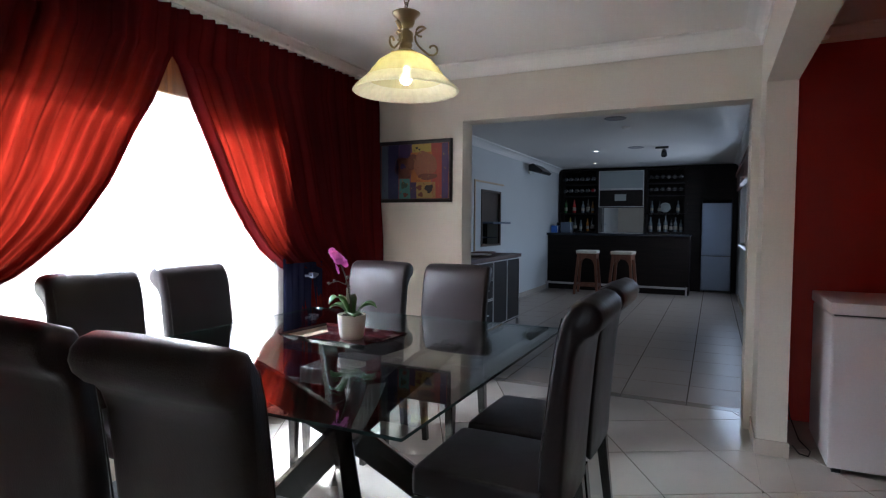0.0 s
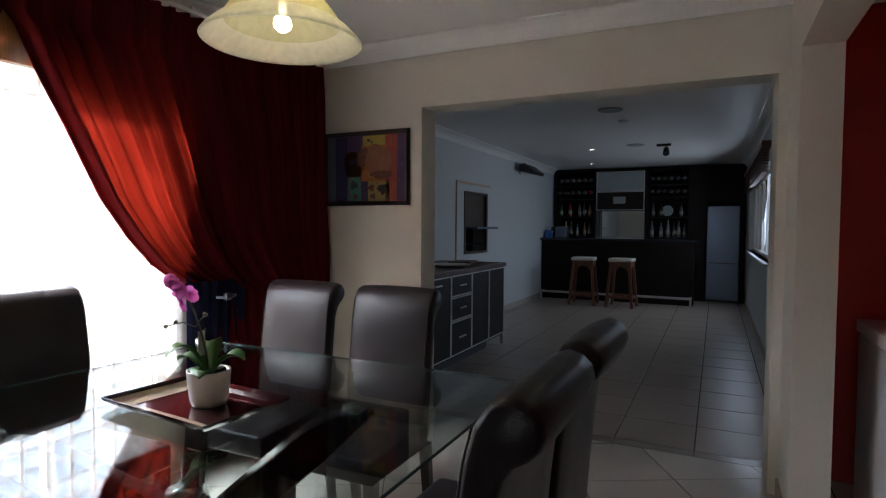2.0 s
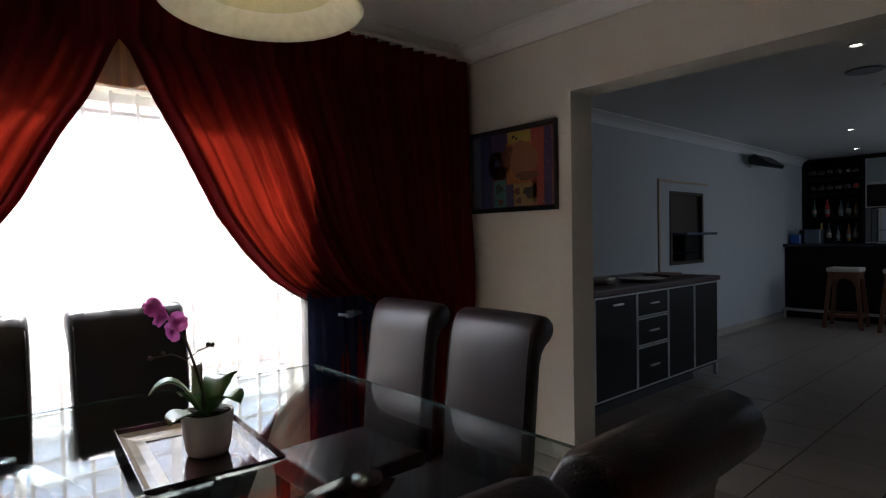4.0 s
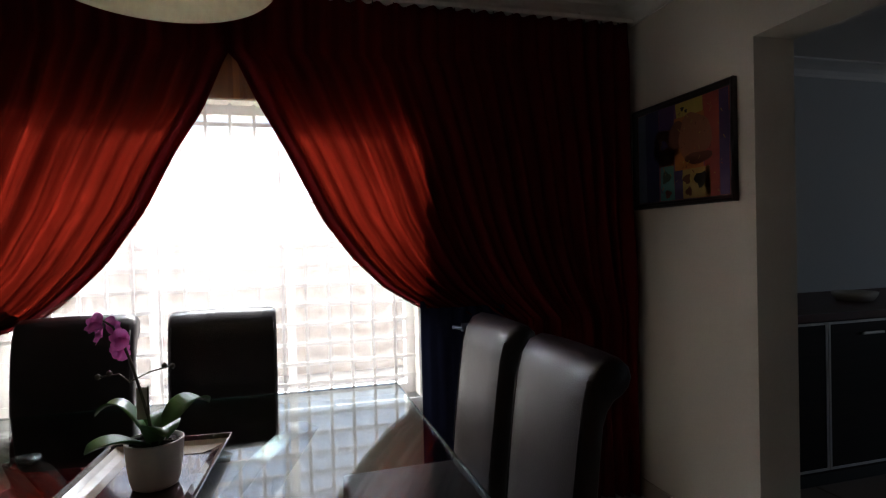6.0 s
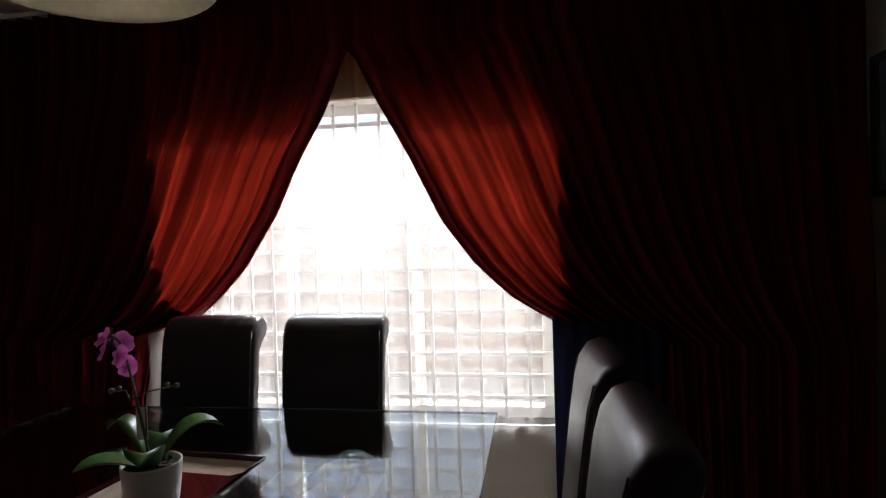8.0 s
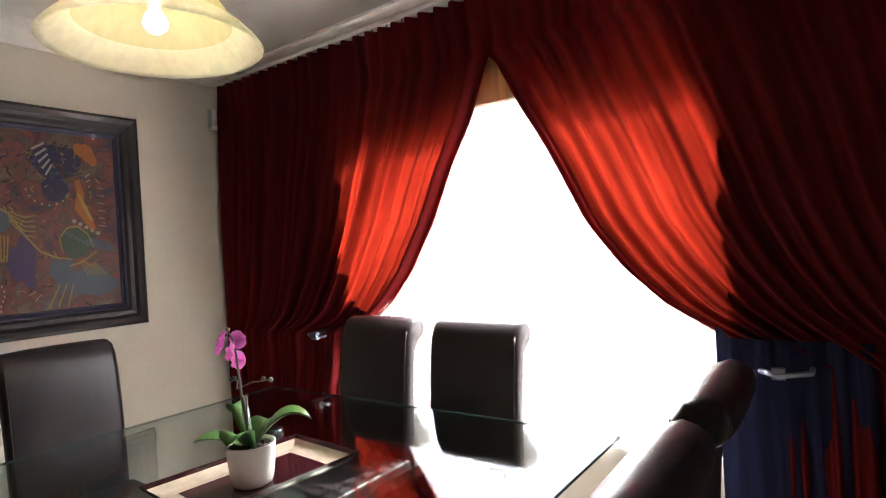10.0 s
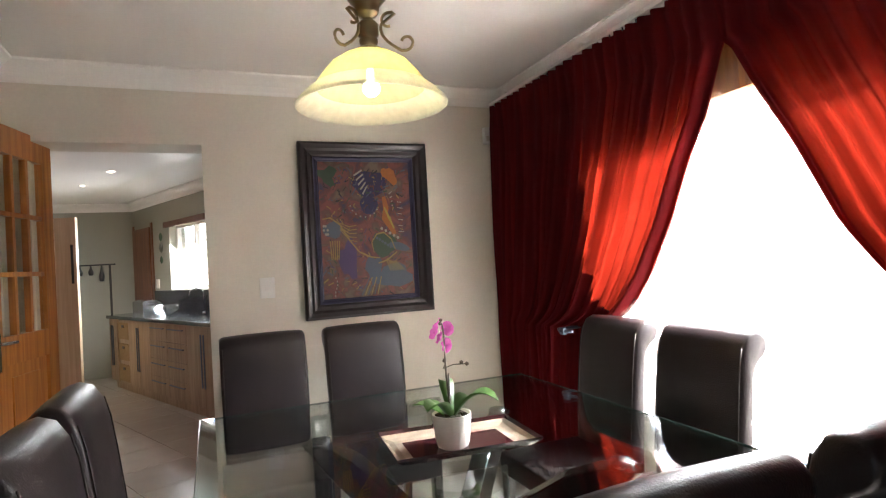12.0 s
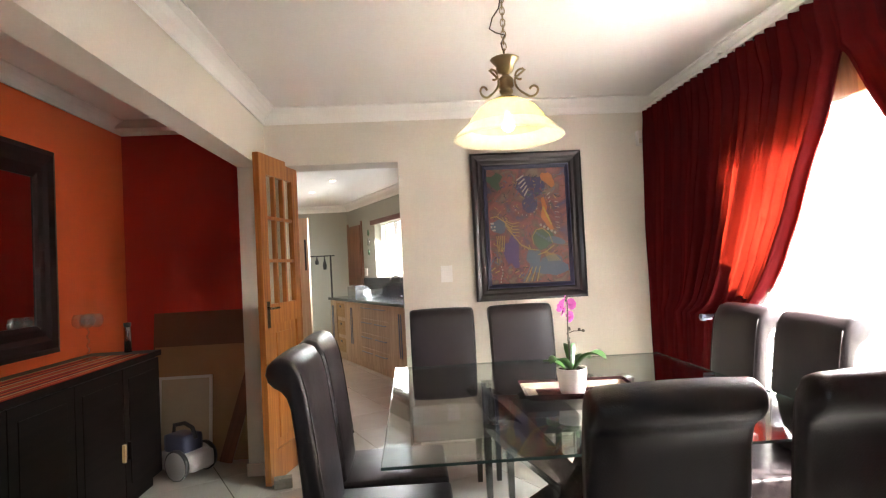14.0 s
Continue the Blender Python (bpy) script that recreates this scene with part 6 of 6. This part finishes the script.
def k_unit(x0, x1, kind):
    t = k_thing("kitchen_unit", (x0, -0.56, 0), {"basket": "oak kitchen unit with three open basket drawers", "doors": "oak kitchen base unit with two closed doors", "drawers": "oak kitchen drawer unit with bar handles"}[kind], "cabinet", "oak kitchen base units")
    w = x1 - x0
    part("body", boxes((0, 0.02, 0.10, w, 0.54, 0.88), (0.0, 0.06, 0, w, 0.5, 0.10)), OAK, t)
    if kind == "doors":
        for i in range(2):
            d = part("cabinet_door", boxes((i * w / 2 + 0.002, 0, 0.11, (i + 1) * w / 2 - 0.002, 0.02, 0.875), bevel=0.002), OAK, t)
            part("handle", boxes((w / 2 + (-0.035 if i == 0 else 0.025), -0.02, 0.30, w / 2 + (-0.025 if i == 0 else 0.035), -0.008, 0.80)), STEEL, d, "long steel bar handle")
    else:
        n = 3 if kind == "basket" else 4
        for i in range(n):
            lo, hi = 0.11 + i * 0.765 / n, 0.11 + (i + 1) * 0.765 / n - 0.005
            if kind == "basket":
                d = part("wicker_basket", boxes((0.02, 0.004, lo + 0.02, w - 0.02, 0.02, hi - 0.03), bevel=0.004), mat("wicker", (0.30, 0.20, 0.10), 0.8, vary=0.35, scale=70, bump=0.8, bscale=150), t, "wicker basket drawer")
                part("grip", boxes((w / 2 - 0.03, -0.004, hi - 0.09, w / 2 + 0.03, 0.004, hi - 0.06)), BLACK, d, "dark grip hole")
            else:
                d = part("drawer_front", boxes((0.002, 0, lo, w - 0.002, 0.02, hi), bevel=0.002), OAK, t)
                part("handle", boxes((0.06, -0.022, hi - 0.055, w - 0.06, -0.012, hi - 0.045), (0.07, -0.012, hi - 0.055, 0.08, 0, hi - 0.045), (w - 0.08, -0.012, hi - 0.055, w - 0.07, 0, hi - 0.045)), STEEL, d, "steel bar handle")
    return t


for x0, x1, k in ((0.72, 1.02, "doors"), (1.02, 1.42, "basket"), (1.42, 2.12, "doors"), (2.12, 2.62, "drawers"), (2.62, 3.12, "drawers"), (3.12, 3.9, "doors")):
    k_unit(x0 + 0.001, x1 - 0.001, k)
t = k_thing("kitchen_worktop", (0, 0, 0), "black polished granite worktop along the oak units", "worktop")
part("slab", boxes((0.70, -0.59, 0.882, 3.92, -0.003, 0.92), bevel=0.004), GRANITE, t)
part("upstand", boxes((0.78, -0.02, 0.921, 3.92, -0.003, 1.19)), mat("dark_splash_tiles", (0.03, 0.032, 0.04), 0.2), t, "dark tiled splashback")
t = k_thing("bread_bin", (1.35, -0.30, 0.92), "rounded chrome bread bin on the granite worktop", "bread bin")
bm = prism([(-0.12, 0), (0.12, 0), (0.12, 0.06), (0.10, 0.13), (0.05, 0.17), (-0.04, 0.18), (-0.12, 0.16)], -0.18, 0.18, "x")
part("bin_body", bm, CHROME, t)
t = k_thing("glass_bowl", (2.0, -0.33, 0.92), "large clear glass bowl beside the sink", "bowl")
part("bowl_body", lathe([(0, 0), (0.06, 0.0), (0.13, 0.05), (0.17, 0.12), (0.175, 0.12), (0.135, 0.045), (0.06, -0.0), (0, 0.006)], 32, cap=False), CLEAR, t, smooth=True)
t = k_thing("sink_tap", (2.55, -0.12, 0.92), "tall chrome kitchen tap", "tap")
bm = bmesh.new()
tube(bm, [(0, 0, 0), (0, 0, 0.22), (0, -0.03, 0.28), (0, -0.09, 0.30), (0, -0.15, 0.27), (0, -0.16, 0.22)], 0.011, 10)
part("spout", bm, CHROME, t, smooth=True)
part("tap_base", lathe([(0, 0), (0.026, 0), (0.024, 0.03), (0.013, 0.04), (0, 0.041)], 20, cap=False), CHROME, t, smooth=True)
t = k_thing("wall_ornament", (1.08, -0.02, 1.75), "hanging green glass ornament on the taupe kitchen wall", "ornament")
for i, (z, r) in enumerate(((0.14, 0.05), (0.0, 0.06), (-0.16, 0.045))):
    bm = lathe([(0, -r), (r * 0.7, -r * 0.6), (r, 0), (r * 0.7, r * 0.6), (0, r)], 14, cap=False)
    bmesh.ops.scale(bm, verts=bm.verts, vec=(1, 0.25, 1.2)); bmesh.ops.translate(bm, verts=bm.verts, vec=(0, 0, z))
    part("glass_drop", bm, mat("green_glass_drop", (0.10, 0.16, 0.11), 0.15) if i != 1 else CHROME, t, smooth=True)
t = k_thing("socket", (0.90, -0.02, 1.28), "white double wall socket", "socket")
part("socket_plate", boxes((-0.04, 0, -0.06, 0.04, 0.018, 0.06), bevel=0.003), PLASTIC, t)
t = thing("hook_rack", (0.62, -9.6, 1.55), "dark metal rack of hanging utensils on the taupe wall", "hook rack")
part("rack_bar", boxes((-0.30, 0, 0.03, 0.32, 0.015, 0.05)), BLACK, t)
for i, (x, h) in enumerate(((0.27, 0.10), (0.13, 0.13), (-0.0, 0.13), (-0.13, 0.22))):
    bm = lathe([(0, -0.005), (0.028, 0.0), (0.035, h * 0.35), (0.016, h * 0.7), (0.01, h), (0, h)], 12, cap=False)
    bmesh.ops.translate(bm, verts=bm.verts, vec=(x, 0.03, 0.03 - h))
    part("utensil", bm, BLACK, t, smooth=True)
part("long_ladle", boxes((-0.245, 0.012, -0.75, -0.215, 0.02, 0.03), bevel=0.003), BLACK, t, "long dark ladle")
t = thing("kitchen_inner_door", (0.33, -7.2, 0), "pale veneered inner door standing open in the kitchen", "door", turn=-22)
part("leaf", boxes((0, -0.02, 0.006, 0.78, 0.02, 2.03), bevel=0.002), PALEDOOR, t)
part("lock_plate", boxes((0.03, 0.02, 1.35, 0.055, 0.024, 1.75)), BLACK, t, "dark long plate")
for x, y in ((-0.06, -6.79), (0.35, -7.74), (0.9, -6.2)):
    t = thing("recessed_spot", (x, y, 2.44), "small lit recessed spotlight in the kitchen ceiling", "spotlight", "ceiling spots of the kitchen")
    part("spot_ring", lathe([(0.030, -0.001), (0.046, -0.002), (0.046, -0.008), (0.040, -0.010), (0.030, -0.006)], 24, cap=False), WHITE, t, smooth=True)
    part("spot_lamp", lathe([(0, -0.002), (0.030, -0.002), (0.028, -0.005), (0, -0.006)], 20, cap=False), SPOTGLOW, t, "glowing lamp face")
t = thing("ceiling_fan_hub", (0.62, -7.0, 2.44), "small black ceiling fitting in the kitchen", "ceiling fitting")
part("hub", lathe([(0, -0.16), (0.09, -0.155), (0.10, -0.12), (0.03, -0.09), (0.02, -0.001), (0, -0.001)], 24, cap=False), BLACK, t, smooth=True)

# ---- floor tiles, laid last ----
def clip_poly(poly, x0, y0, x1, y1):
    for axis, lim, keep in ((0, x0, 1), (0, x1, -1), (1, y0, 1), (1, y1, -1)):
        outp = []
        for i, p in enumerate(poly):
            q = poly[(i + 1) % len(poly)]
            ip, iq = (p[axis] - lim) * keep >= 0, (q[axis] - lim) * keep >= 0
            if ip:
                outp.append(p)
            if ip != iq:
                t = (lim - p[axis]) / (q[axis] - p[axis])
                outp.append((p[0] + t * (q[0] - p[0]), p[1] + t * (q[1] - p[1])))
        poly = outp
        if len(poly) < 3:
            return []
    return poly


def poly_area(p):
    return abs(sum(a[0] * b[1] - b[0] * a[1] for a, b in zip(p, p[1:] + p[:1]))) / 2


def tile_mesh(poly, cx, cy, h=0.008):
    me = bpy.data.meshes.new("tile")
    n = len(poly)
    mx, my = sum(p[0] for p in poly) / n, sum(p[1] for p in poly) / n
    def shrink(p, s):
        d = math.hypot(p[0] - mx, p[1] - my)
        return (p[0] + (mx - p[0]) * s / d - cx, p[1] + (my - p[1]) * s / d - cy)
    vs = [(*shrink(p, 0), -h) for p in poly] + [(*shrink(p, 0), -0.0012) for p in poly] + [(*shrink(p, 0.0025), 0.0) for p in poly]
    fs = [tuple(range(2 * n, 3 * n))]
    for i in range(n):
        j = (i + 1) % n
        fs += [(i, j, n + j, n + i), (n + i, n + j, 2 * n + j, 2 * n + i)]
    me.from_pydata(vs, [], fs)
    return me


def tile_floor(name, label, rects, size, origin, angle, material, gap=0.0025):
    floor = tagged(new(name), label, "", "", "structure")
    ca, sa = math.cos(radians(angle)), math.sin(radians(angle))
    whole = None
    for (x0, y0, x1, y1) in rects:
        r = int(max(x1 - x0, y1 - y0) * 1.5 / size) + 4
        mx, my = (x0 + x1) / 2, (y0 + y1) / 2
        u0, v0 = (mx - origin[0]) * ca + (my - origin[1]) * sa, -(mx - origin[0]) * sa + (my - origin[1]) * ca
        iu, iv = round(u0 / size), round(v0 / size)
        for i in range(iu - r, iu + r):
            for j in range(iv - r, iv + r):
                us = [(i * size + gap, j * size + gap), ((i + 1) * size - gap, j * size + gap), ((i + 1) * size - gap, (j + 1) * size - gap), (i * size + gap, (j + 1) * size - gap)]
                poly = [(origin[0] + u * ca - v * sa, origin[1] + u * sa + v * ca) for u, v in us]
                cl = clip_poly(poly, x0, y0, x1, y1)
                if len(cl) < 3 or poly_area(cl) < 0.0008:
                    continue
                cx, cy = sum(p[0] for p in poly) / 4, sum(p[1] for p in poly) / 4
                if poly_area(cl) > (size - 2 * gap) ** 2 * 0.9999:
                    if whole is None:
                        whole = tile_mesh(poly, cx, cy)
                        whole.materials.append(material)
                    me = whole
                else:
                    me = tile_mesh(cl, cx, cy)
                    me.materials.append(material)
                ob = new("tile", me)
                ob.location = (cx, cy, 0)
                ob.parent = floor
    return floor


tile_floor("floor_dining", "glossy cream ceramic tiles laid diagonally in the dining room", [(W, S_, 0.0, 0.33), (0.0, -3.60, E_, -0.40), (E_, RS, RX, RN), (-0.92, -3.98, -0.125, S_)], 0.50, (-0.464, -0.038), 28.5, TILE)
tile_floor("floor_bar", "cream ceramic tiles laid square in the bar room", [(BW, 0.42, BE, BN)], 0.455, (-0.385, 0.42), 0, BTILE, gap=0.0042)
tile_floor("floor_threshold", "darker tile strip on the threshold to the bar room", [(-3.22, 0.33, BE, 0.42)], 0.455, (-0.385, 0.33), 0, THRESH)
tile_floor("floor_kitchen", "cream ceramic tiles of the kitchen", [(-3.0, -9.9, 2.4, -4.27), (-3.0, -4.27, 0.0, -3.98)], 0.50, (0, -4.27), 24, TILE)
